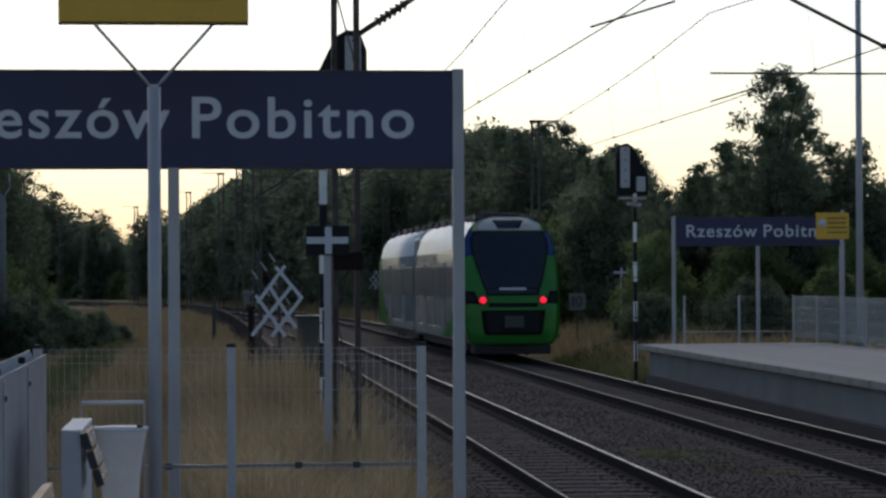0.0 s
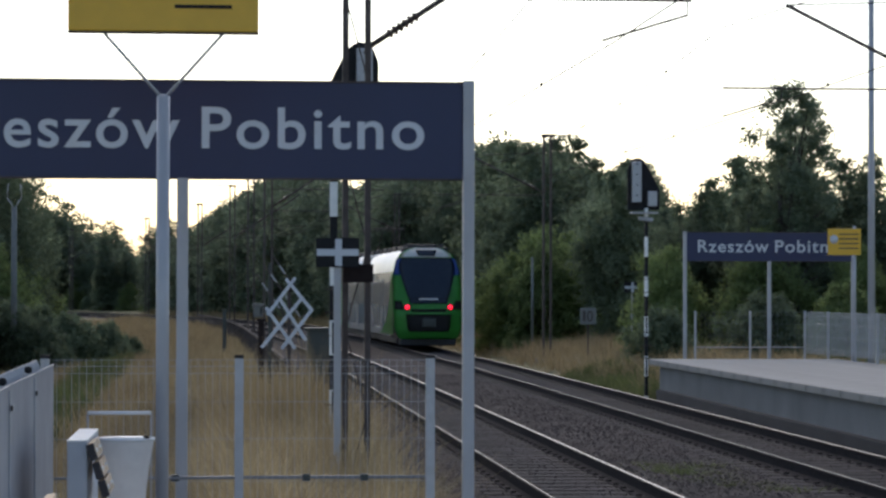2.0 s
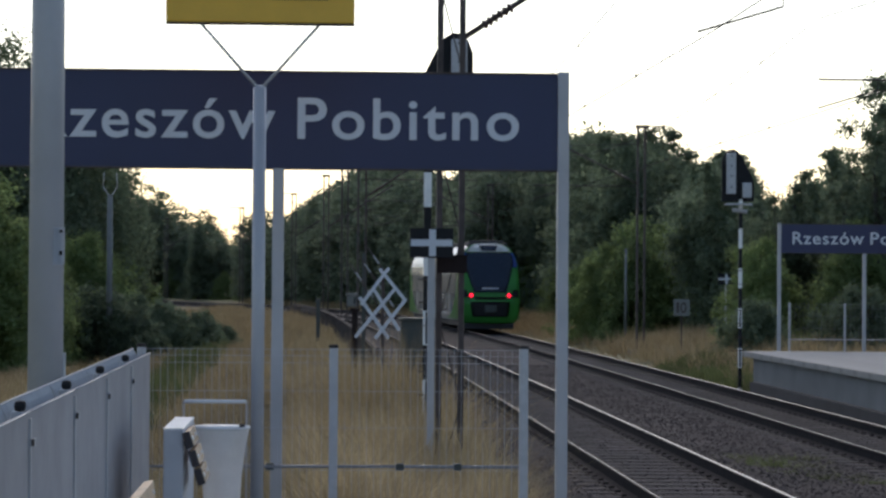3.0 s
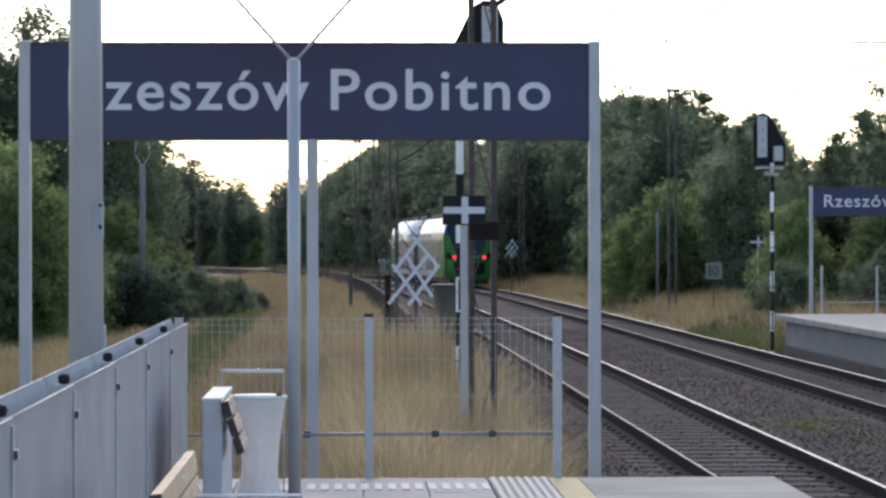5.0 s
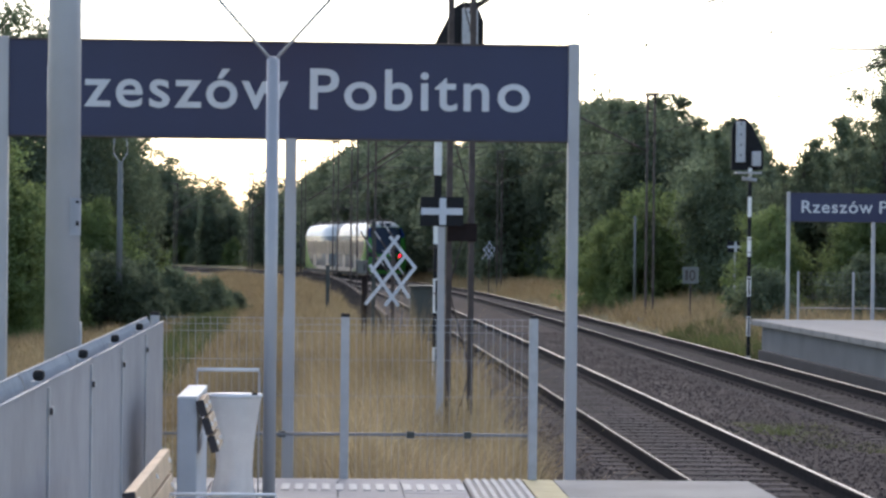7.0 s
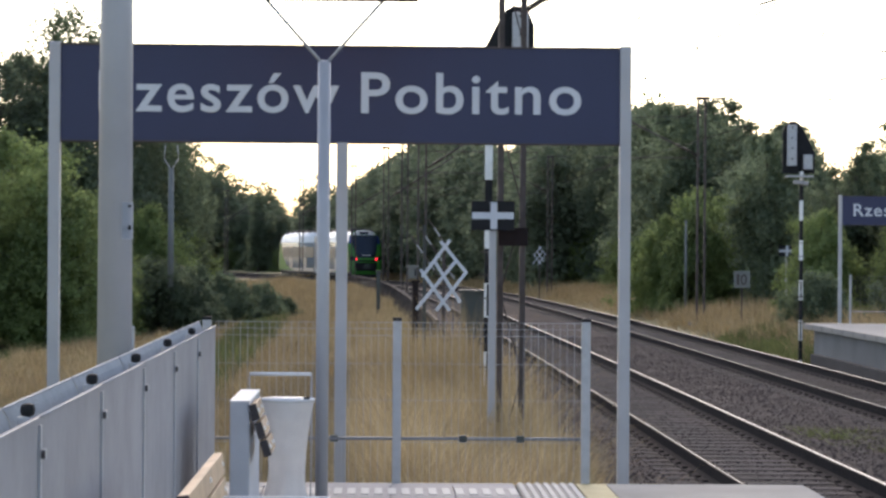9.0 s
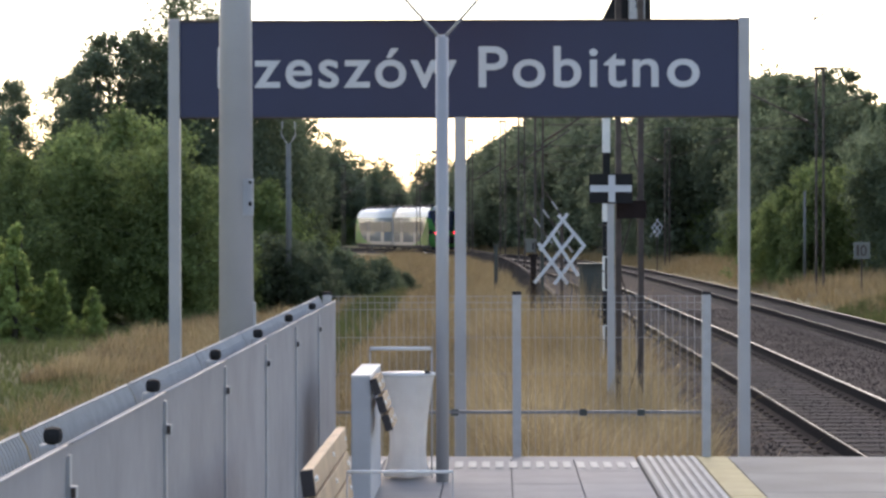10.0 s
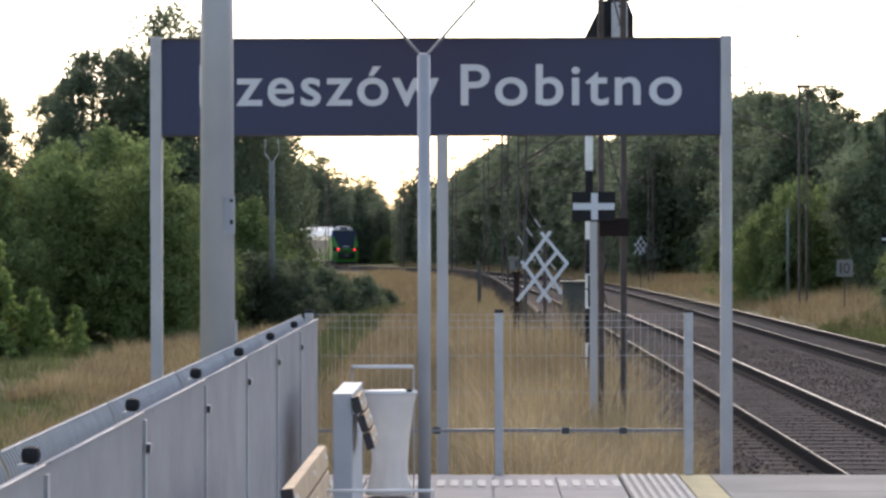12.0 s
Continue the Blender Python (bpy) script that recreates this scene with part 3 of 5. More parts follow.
def make_platform_two():
    y0, y1 = 2.0, P2_END
    bm = bmnew()
    ex0, ex1 = 10.12, 10.0
    w = 4.6
    v = [bm.verts.new(c) for c in ((ex0 + 0.14, y0, -0.05), (ex1 + 0.14, y1 - 0.9, -0.05), (ex1 + w, y1 - 0.9, -0.05), (ex0 + w, y0, -0.05),
                                  (ex0 + 0.14, y0, -1.4), (ex1 + 0.14, y1 - 0.9, -1.4), (ex1 + w, y1 - 0.9, -1.4), (ex0 + w, y0, -1.4))]
    for q in ((0, 3, 2, 1), (4, 5, 6, 7), (0, 1, 5, 4), (1, 2, 6, 5), (2, 3, 7, 6), (3, 0, 4, 7)):
        bm.faces.new([v[i] for i in q])
    pl = part("platform", bm, M_PLATFORM_WALL)
    tagged(pl, "far concrete platform with a pale slab edge over a grey wall", "platform", kind="structure")
    n = 46
    b = bmnew()
    box(b, (0, 0, 0), (w - 0.05, (y1 - y0) / n - 0.012, 0.13), bev=0.012)
    me = bpy.data.meshes.new("edge_slab")
    b.to_mesh(me)
    b.free()
    me.materials.append(M_SLAB)
    for i in range(n):
        f = (i + 0.5) / n
        shared("edge_slab", me, pl, pose(ex0 + (ex1 - ex0) * f + w / 2, y0 + (y1 - y0) * f, -0.06))
    # footing coloured as the shaded ditch below the platform wall
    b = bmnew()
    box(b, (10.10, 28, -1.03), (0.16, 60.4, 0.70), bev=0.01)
    part("footing", b, M_FOOTING, pl, "footing of the platform wall, near-black for the shade there")


make_platform_two()

name_board(pose(11.17, 60.6, -0.08), "navy station name board with white letters on the far platform", (2.05,))


def make_far_sign():
    s = thing("direction_sign", pose(14.43, 58.0, 0), "yellow enamelled sign on a grey post on the far platform", "sign")
    b = bmnew()
    tube(b, (0.25, 0, 0), (0.25, 0, 3.15), 0.04, seg=14)
    part("post", b, M_GREYPAINT, s)
    b = bmnew()
    box(b, (0, -0.05, 2.78), (0.79, 0.03, 0.62), bev=0.01)
    bd = part("board", b, M_YELLOW, s, "yellow enamelled panel")
    b = bmnew()
    for i in range(4):
        box(b, (0.10, -0.069, 2.96 - 0.11 * i), (0.46, 0.006, 0.03))
    part("text_bar", b, M_MAST, bd, "brown bars of small writing")
    b = bmnew()
    tube(b, (-0.25, -0.075, 2.84), (-0.25, -0.066, 2.84), 0.10, seg=16)
    part("pictogram", b, M_LETTER, bd, "white symbol")


make_far_sign()
lamp_post(pose(14.70, 56.5, 0), 0.088, 9.0, "grey painted steel lamp post on the far platform", sticker=False)


def make_far_fence():
    f = thing("far_fence", Matrix(), "galvanised wire mesh fence along the back of the far platform", "fence", "station fences")
    pts = [(11.45, 60.9), (12.81, 60.9), (14.17, 60.9), (14.3, 59.0), (14.45, 57.0), (14.45, 55.0), (14.5, 53), (14.5, 51), (14.5, 49), (14.5, 47), (14.5, 45), (14.5, 43), (14.5, 41), (14.5, 39)]
    for x, y in pts:
        b = bmnew()
        box(b, (x, y, 0.55), (0.048, 0.048, 1.18), bev=0.006)
        part("post", b, M_GALV, f)
    for i, (p, q) in enumerate(zip(pts, pts[1:])):
        d = Vector((q[0] - p[0], q[1] - p[1], 0))
        m = pose((p[0] + q[0]) / 2, (p[1] + q[1]) / 2, 0, 0, 0, math.degrees(math.atan2(d.y, d.x)))
        b = bmnew()
        if i < 2:
            mesh_panel(b, d.length - 0.07, 0.1, 1.12, pitch=0.1, rows=(0.01, 0.1, 0.3, 0.6, 0.9), r=0.002)
            bmesh.ops.transform(b, matrix=m, verts=b.verts)
            part("mesh_panel", b, M_DULLRAIL, f)
            b = bmnew()
            tube(b, (p[0], p[1], 0.25), (q[0], q[1], 0.25), 0.012, seg=6)
            part("lower_rail", b, M_GALV, f)
        else:
            mesh_panel(b, d.length - 0.07, 0.1, 1.12, pitch=0.055, rows=(0.01, 0.1, 0.3, 0.6, 0.9), r=0.0045)
            bmesh.ops.transform(b, matrix=m, verts=b.verts)
            part("mesh_panel", b, M_GALV, f, "closely set galvanised wires")


make_far_fence()


# ---- overhead line ----
def mast(m, h, wide, label, arm):
    """Two channel legs tied by lacing, with a bracket arm toward the line."""
    s = thing("overhead_line_mast", m, label, "mast", "overhead line masts")
    for e in (-1, 1):
        b = bmnew()
        box(b, (e * wide / 2, 0, h / 2), (0.07, 0.14, h), bev=0.006)
        part("leg", b, M_MAST, s)
    b = bmnew()
    z, k = 0.3, 1
    while z < h - 1.1:
        tube(b, (-k * wide / 2, -0.06, z), (k * wide / 2, -0.06, z + 1.0), 0.009, seg=4)
        z, k = z + 1.0, -k
    tagged(part("lacing", b, M_MAST, s), kind="stuff")
    b = bmnew()
    box(b, (0, 0, 0.0), (0.8, 0.8, 0.5), bev=0.03)
    part("footing", b, M_SLAB, s)
    b = bmnew()
    box(b, (0, 0, h + 0.05), (wide + 0.16, 0.2, 0.12), bev=0.01)
    tube(b, (0, 0, h + 0.08), (math.copysign(1.1, -arm), 0, h + 0.08), 0.02, seg=6)
    part("cap_bracket", b, M_MAST, s)
    d = math.copysign(1.0, arm)
    foot = Vector((d * 0.1, 0, 5.69 if arm > 0 else 6.4))
    peak = Vector((arm * 0.72, 0, 7.05 if arm > 0 else 7.8))
    b = bmnew()
    tube(b, foot, peak, 0.034, seg=8)
    part("bracket_tube", b, M_MAST, s)
    b = bmnew()
    tube(b, (d * 0.1, 0, 7.9), peak, 0.012, seg=6)
    part("tie_rod", b, M_MAST, s)
    b = bmnew()
    tube(b, (d * 0.1, 0, 6.33), (arm + 1.1 if arm > 0 else arm, 0, 6.33), 0.018, seg=6)
    part("registration_tube", b, M_MAST, s)
    b = bmnew()
    heel = arm + 1.05
    tube(b, (heel, 0, 6.15), (arm, 0, 5.83), 0.014, seg=6)
    tube(b, (heel, 0, 6.15), (heel, 0, 6.33), 0.01, seg=5)
    part("steady_arm", b, M_MAST, s)
    for g0 in (0.14,):
        for i in range(6):
            b = bmnew()
            tube(b, foot.lerp(peak, g0 + 0.03 * i), foot.lerp(peak, g0 + 0.03 * i + 0.016), 0.068, 0.045, seg=10)
            part("insulator_rib", b, M_INSUL, s, "brown insulator rib")
    return s


def masts():
    for off, arm, places in ((-7.14, 3.0, (29.5, 88, 112, 139, 170, 205, 245)), (4.05, -4.05, (42.5, 92, 150, 205, 250))):
        for s in places:
            x, y, a = line(s, off if s < 60 else math.copysign(abs(off) - 0.35, off))
            mast(pose(x, y, -1.15, 0, 0, math.degrees(a)), 8.4 if s < 60 else 8.5, 0.27, "rust-brown latticed steel mast beside the track", arm)
    x, y, a = line(29.5, -7.14)
    s = thing("mast_plate", pose(x + 0.02, y - 0.09, 0), "small dark plate fixed to the mast", "sign")
    b = bmnew()
    box(b, (0, 0, 1.83), (0.36, 0.02, 0.22), bev=0.004)
    part("plate", b, M_PLATE, s)


masts()


def wires():
    for off, sup in ((NEAR_OFF, (-20, 29.5, 88, 112, 139, 170, 205, 245, 300)), (0.0, (-20, 42.5, 92, 150, 205, 250, 300))):
        s = thing("overhead_wire", Matrix(), "thin overhead contact wire hung from a catenary cable", "overhead wire", "overhead wires")
        for name, z, sag, r in (("contact_wire", RAIL_Z + 5.42, 0.0, 0.009), ("catenary_cable", RAIL_Z + 7.0, 0.75, 0.009)):
            b = bmnew()
            for a, c in zip(sup, sup[1:]):
                n = 8
                pts = []
                for i in range(n + 1):
                    f = i / n
                    x, y, _ = line(a + (c - a) * f, off + 0.2 * (1 if sup.index(a) % 2 else -1) * (1 - 2 * f) * (name == "contact_wire"))
                    pts.append((x, y, z - sag * 4 * f * (1 - f)))
                for p, q in zip(pts, pts[1:]):
                    tube(b, p, q, r, seg=5, cap=False)
            tagged(part(name, b, M_WIRE, s), kind="stuff")
        b = bmnew()
        for a, c in zip(sup, sup[1:]):
            n = 9
            for i in range(1, n):
                f = i / n
                x, y, _ = line(a + (c - a) * f, off)
                zt = RAIL_Z + 7.0 - 0.75 * 4 * f * (1 - f)
                stagger = 0.2 * (1 if sup.index(a) % 2 else -1) * (1 - 2 * f)
                tube(b, (x + stagger, y, RAIL_Z + 5.42), (x, y, zt), 0.002, seg=4)
                box(b, (x, y, zt), (0.03, 0.06, 0.05))
                box(b, (x + stagger, y, RAIL_Z + 5.43), (0.03, 0.06, 0.05))
        tagged(part("dropper_wire", b, M_WIRE, s), kind="stuff")


wires()


# ---- signals and trackside signs ----
def signal(m, label, h, hood=1, dx=0.0, first=0.7, post=0.105):
    """A colour light seen from behind: backboard with a sloped hood, pale lamp housing, banded post."""
    s = thing("railway_signal", m, label, "signal", "line signals")
    z, white = first - 0.96, True
    while z < h:                                    # bands of 0.48 m
        z0, z1 = max(z, 0.0), min(z + 0.48, h)
        if z1 > z0:
            b = bmnew()
            box(b, (0, 0, (z0 + z1) / 2), (post, 0.10, z1 - z0), bev=0.004)
            band = part("post_band", b, M_WHITE_PAINT if white else M_BLACK, s)
            if white and z1 < 3.0:
                # black strip draws the shade inside the post's recessed slot
                b = bmnew()
                box(b, (-0.005, -0.0515, (z0 + z1) / 2), (0.035, 0.005, z1 - z0 - 0.04), bev=0.001)
                part("cable_strip", b, M_BLACK, band)
        z, white = z + 0.48, not white
    b = bmnew()                                     # backboard with a rounded top
    pts = [(-0.32, 0), (0.45, 0), (0.45, 0.5), (0.30, 0.80), (0.16, 1.08), (0.07, 1.20), (-0.04, 1.26), (-0.15, 1.25), (-0.25, 1.16), (-0.32, 0.98)]
    top = [b.verts.new((dx + hood * x, 0.0, h + z - 0.05)) for x, z in pts]
    b.faces.new(top)
    r = bmesh.ops.extrude_face_region(b, geom=b.faces[:])
    bmesh.ops.translate(b, vec=(0, 0.10, 0), verts=[e for e in r["geom"] if isinstance(e, bmesh.types.BMVert)])
    bmesh.ops.recalc_face_normals(b, faces=b.faces[:])
    part("backboard", b, M_BLACK, s, "matt black backboard")
    b = bmnew()
    box(b, (dx - hood * 0.12, -0.08, h + 0.62), (0.22, 0.16, 0.98), bev=0.02)
    hs = part("lamp_housing", b, M_CABINET, s, "pale grey lamp housing")
    hs.data.materials[0] = M_GALV
    b = bmnew()
    for i in range(4):
        box(b, (dx - hood * 0.12, -0.165, h + 0.30 + 0.25 * i), (0.03, 0.012, 0.04))
    part("housing_latch", b, M_BLACK, hs)
    b = bmnew()
    box(b, (dx + hood * 0.26, -0.08, h + 0.22), (0.22, 0.16, 0.36), bev=0.02)
    part("relay_box", b, M_GALV, s, "pale grey box")
    b = bmnew()
    box(b, (dx / 2, -0.05, h - 0.12), (0.5 + abs(dx), 0.3, 0.04))
    tube(b, (-0.2, -0.05, h - 0.25), (0.15, -0.05, h - 0.3), 0.05, seg=8)
    part("platform_bracket", b, M_GALV, s)
    for i in range(9):
        b = bmnew()
        tube(b, (0.12, -0.06, 0.4 + 0.32 * i), (-0.12, -0.06, 0.4 + 0.32 * i), 0.01, seg=5)
        part("step_rung", b, M_MAST, s)
    return s


signal(pose(1.53, 35.0, -1.0), "railway signal seen from behind on a black and white banded post", 4.87, -1, 0.30, 0.769)
signal(pose(10.12, 60.2, -1.05), "railway signal seen from behind on a black and white banded post", 4.68, 1, -0.13, 0.62, 0.078)


def cross_board(m, h, size, label):
    s = thing("cross_marker", m, label, "rail sign", "cross markers")
    b = bmnew()
    box(b, (0, 0, h / 2), (0.085, 0.06, h), bev=0.006)
    part("post", b, M_GREYPAINT, s)
    b = bmnew()
    box(b, (0, -0.045, h - size * 0.31), (size, 0.02, size * 0.68), bev=0.004)
    bd = part("board", b, M_BLACK, s, "black panel with a white cross")
    b = bmnew()
    box(b, (0, -0.058, h - size * 0.31), (size * 0.96, 0.004, size * 0.155))
    box(b, (0.02 * size, -0.062, h - size * 0.31), (size * 0.155, 0.004, size * 0.62))
    part("white_cross", b, M_LETTER, bd)
    return s


cross_board(pose(1.38, 30.2, -1.0), 3.24, 0.52, "black rail sign with a white cross on a grey post")
cross_board(pose(15.54, 96.0, -0.9), 2.85, 0.62, "small black rail sign with a white cross on a slim post")


def speed_board(m):
    s = thing("speed_board", m, "small white square board with a black number beside the track", "rail sign")
    b = bmnew()
    box(b, (0, 0, 0.75), (0.05, 0.05, 1.5), bev=0.004)
    part("post", b, M_MAST, s)
    b = bmnew()
    box(b, (0, -0.04, 1.72), (0.58, 0.02, 0.60), bev=0.004)
    bd = part("board", b, M_PALEBOARD, s)
    for digit, x, w in (("1", -0.19, 0.09), ("0", -0.05, 0.22)):
        ob = lettering(digit, bd, x, 1.53, -0.056, w, 0.38, "digit")
        ob.data.materials.clear()
        ob.data.materials.append(M_MAST)


speed_board(pose(12.9, 89.5, -1.0))


def bar(b, p, q, w, t=0.03):
    p, q = Vector(p), Vector(q)
    d = q - p
    a = math.degrees(math.atan2(d.z, d.x))
    box(b, (0, 0, 0), (d.length, t, w), pose(*((p + q) / 2), 0, -a, 0), bev=0.004)


def crossing_marker(m, w, h, zb, label):
    """Double warning cross of a level crossing: two crosses one over the other on one post."""
    s = thing("warning_cross", m, label, "crossing sign", "warning crosses")
    b = bmnew()
    box(b, (0, 0.05, (zb + h) / 2 - 0.2), (0.06, 0.06, zb + h + 0.3), bev=0.006)
    part("post", b, M_MAST, s)
    for p, q in (((-0.06, 1.20), (0.38, 0.67)), ((-0.175, 0.875), (0.285, 0.14)), ((-0.405, 0.71), (0.10, 0.0)),
                 ((0.10, 1.22), (-0.38, 0.58)), ((0.217, 0.875), (-0.475, 0.02)), ((0.40, 0.69), (-0.13, 0.0))):
        b = bmnew()
        bar(b, (p[0] * w, -0.01 - 0.03 * (p[0] > q[0]), zb + p[1] * w), (q[0] * w, -0.01 - 0.03 * (p[0] > q[0]), zb + q[1] * w), 0.058 * w)
        part("cross_arm", b, M_LETTER, s, "white painted arm")
    return s


crossing_marker(pose(1.12, 43.5, -1.05), 1.0, 1.25, 1.67, "white double warning cross on a grey post")
crossing_marker(pose(8.94, 142.0, -1.1), 0.85, 1.1, 2.05, "small white warning cross beyond the tracks")


def barrier(m):
    s = thing("crossing_barrier", m, "raised barrier arms beside a weathered post", "barrier")
    b = bmnew()
    box(b, (0.0, 0, 1.55), (0.06, 0.06, 3.1), bev=0.006)
    part("post", b, M_CABINET, s)
    for i in range(3):
        x, z = 0.06 - 0.15 * i, 3.21 - 0.15 * i
        for k in range(6):
            b = bmnew()
            f0, f1 = k / 6, (k + 1) / 6
            bar(b, (x + 0.62 * f0, -0.1, z - 0.90 * f0), (x + 0.62 * f1, -0.1, z - 0.90 * f1), 0.026, 0.03)
            part("arm_band", b, M_GREYPAINT if k % 2 else M_MAST, s)
    return s


barrier(pose(0.79, 44.0, -1.0))


def cabinet(m, size, material, label):
    s = thing("relay_cabinet", m, label, "cabinet", "trackside cabinets")
    b = bmnew()
    box(b, (0, 0, size[2] / 2), size, bev=0.02)
    part("body", b, material, s)
    b = bmnew()
    box(b, (0, 0, size[2] + 0.02), (size[0] + 0.08, size[1] + 0.08, 0.05), bev=0.01)
    part("roof", b, material, s)
    b = bmnew()
    box(b, (0, -size[1] / 2 - 0.012, size[2] / 2), (size[0] * 0.85, 0.02, size[2] * 0.85), bev=0.006)
    d = part("door", b, material, s)
    b = bmnew()
    box(b, (size[0] * 0.3, -size[1] / 2 - 0.03, size[2] * 0.55), (0.03, 0.03, 0.14))
    part("handle", b, M_BLACK, d)


cabinet(pose(1.72, 46.0, -1.05), (0.44, 0.5, 1.95), M_CABINET, "grey-green trackside relay cabinet")
cabinet(pose(0.74, 52.0, -1.0), (0.12, 0.3, 2.0), M_PLATE, "dark rusty trackside cabinet")
cabinet(pose(0.68, 52.0, 1.07), (0.18, 0.3, 0.24), M_PALEBOARD, "pale box on a dark cabinet")
cabinet(pose(-0.09, 90.0, -1.0), (0.14, 0.3, 1.9), M_CABINET, "small dark grey cabinet beside the track")


def utility_pole(m, h, r, label, arms=True):
    s = thing("utility_pole", m, label, "pole", "utility poles")
    b = bmnew()
    tube(b, (0, 0, 0), (0, 0, h), r, r * 0.8, seg=12)
    part("shaft", b, M_PALEBOARD, s)
    if not arms:
        return
    b = bmnew()
    for e in (-1, 1):
        tube(b, (0, 0, h - 0.1), (e * 0.28, 0, h + 0.35), 0.02, seg=6)
        tube(b, (e * 0.28, 0, h + 0.35), (e * 0.24, 0, h + 0.9), 0.018, seg=6)
    part("lamp_arms", b, M_GALV, s)


utility_pole(pose(-8.36, 100.0, -1.9), 6.8, 0.13, "pale slim concrete pole among the bushes")
utility_pole(pose(12.52, 103.0, -1.0), 4.0, 0.06, "slim grey pole in the grass", False)


def low_fence():
    """Dark posts of a track fence that follows the curve."""
    f = thing("trackside_fence", Matrix(), "low dark fence beside the curving track", "fence", "trackside fences")
    s = 58.0
    while s < 170:
        x, y, a = line(s, NEAR_OFF - 3.0)
        b = bmnew()
        box(b, (x, y, -0.5), (0.07, 0.07, 1.1), bev=0.006)
        part("post", b, M_MAST, f)
        s += 2.6
    ribbon([NEAR_OFF - 3.03, NEAR_OFF - 3.03, NEAR_OFF - 2.97, NEAR_OFF - 2.97, NEAR_OFF - 3.03], [-0.03, 0.03, 0.03, -0.03, -0.03], 58, 168, 4, M_MAST, "top_rail", f)


low_fence()


# ---- the train ----
CAR = 16.4
OUTLINE = [(0.40, 1.20), (0.55, 1.30), (0.9, 1.41), (1.5, 1.43), (2.4, 1.43), (3.15, 1.39), (3.62, 1.27), (3.92, 1.07), (4.10, 0.77), (4.18, 0.40), (4.20, 0.0)]


def half_width(z):
    zs, ws = [p[0] for p in OUTLINE], [p[1] for p in OUTLINE]
    return float(np.interp(z, zs, ws))


def nose(x, z):
    """How far behind the nose tip the end wall lies at that place of the cross-section."""
    back = np.interp(z, [0.4, 0.7, 1.3, 1.7, 2.3, 2.95, 3.6, 3.98, 4.20], [0.12, 0.0, 0.0, 0.08, 0.28, 0.60, 0.95, 1.25, 1.6])
    return float(back + 0.42 * (abs(x) / 1.42) ** 3.2)


def nose_panel(name, zs, lo, hi, out, material, parent, label="", n=10):
    """A panel that follows the end wall between two side lines, out metres proud of it."""
    b = bmnew()
    rows = []
    for z in zs:
        x0, x1 = lo(z), hi(z)
        rows.append([b.verts.new((x0 + (x1 - x0) * i / n, nose(x0 + (x1 - x0) * i / n, z) - out, z)) for i in range(n + 1)])
    for p, q in zip(rows, rows[1:]):
        for i in range(n):
            f = b.faces.new((p[i], p[i + 1], q[i + 1], q[i]))
            f.smooth = True
    bmesh.ops.solidify(b, geom=b.faces[:], thickness=0.02)
    return part(name, b, material, parent, label)


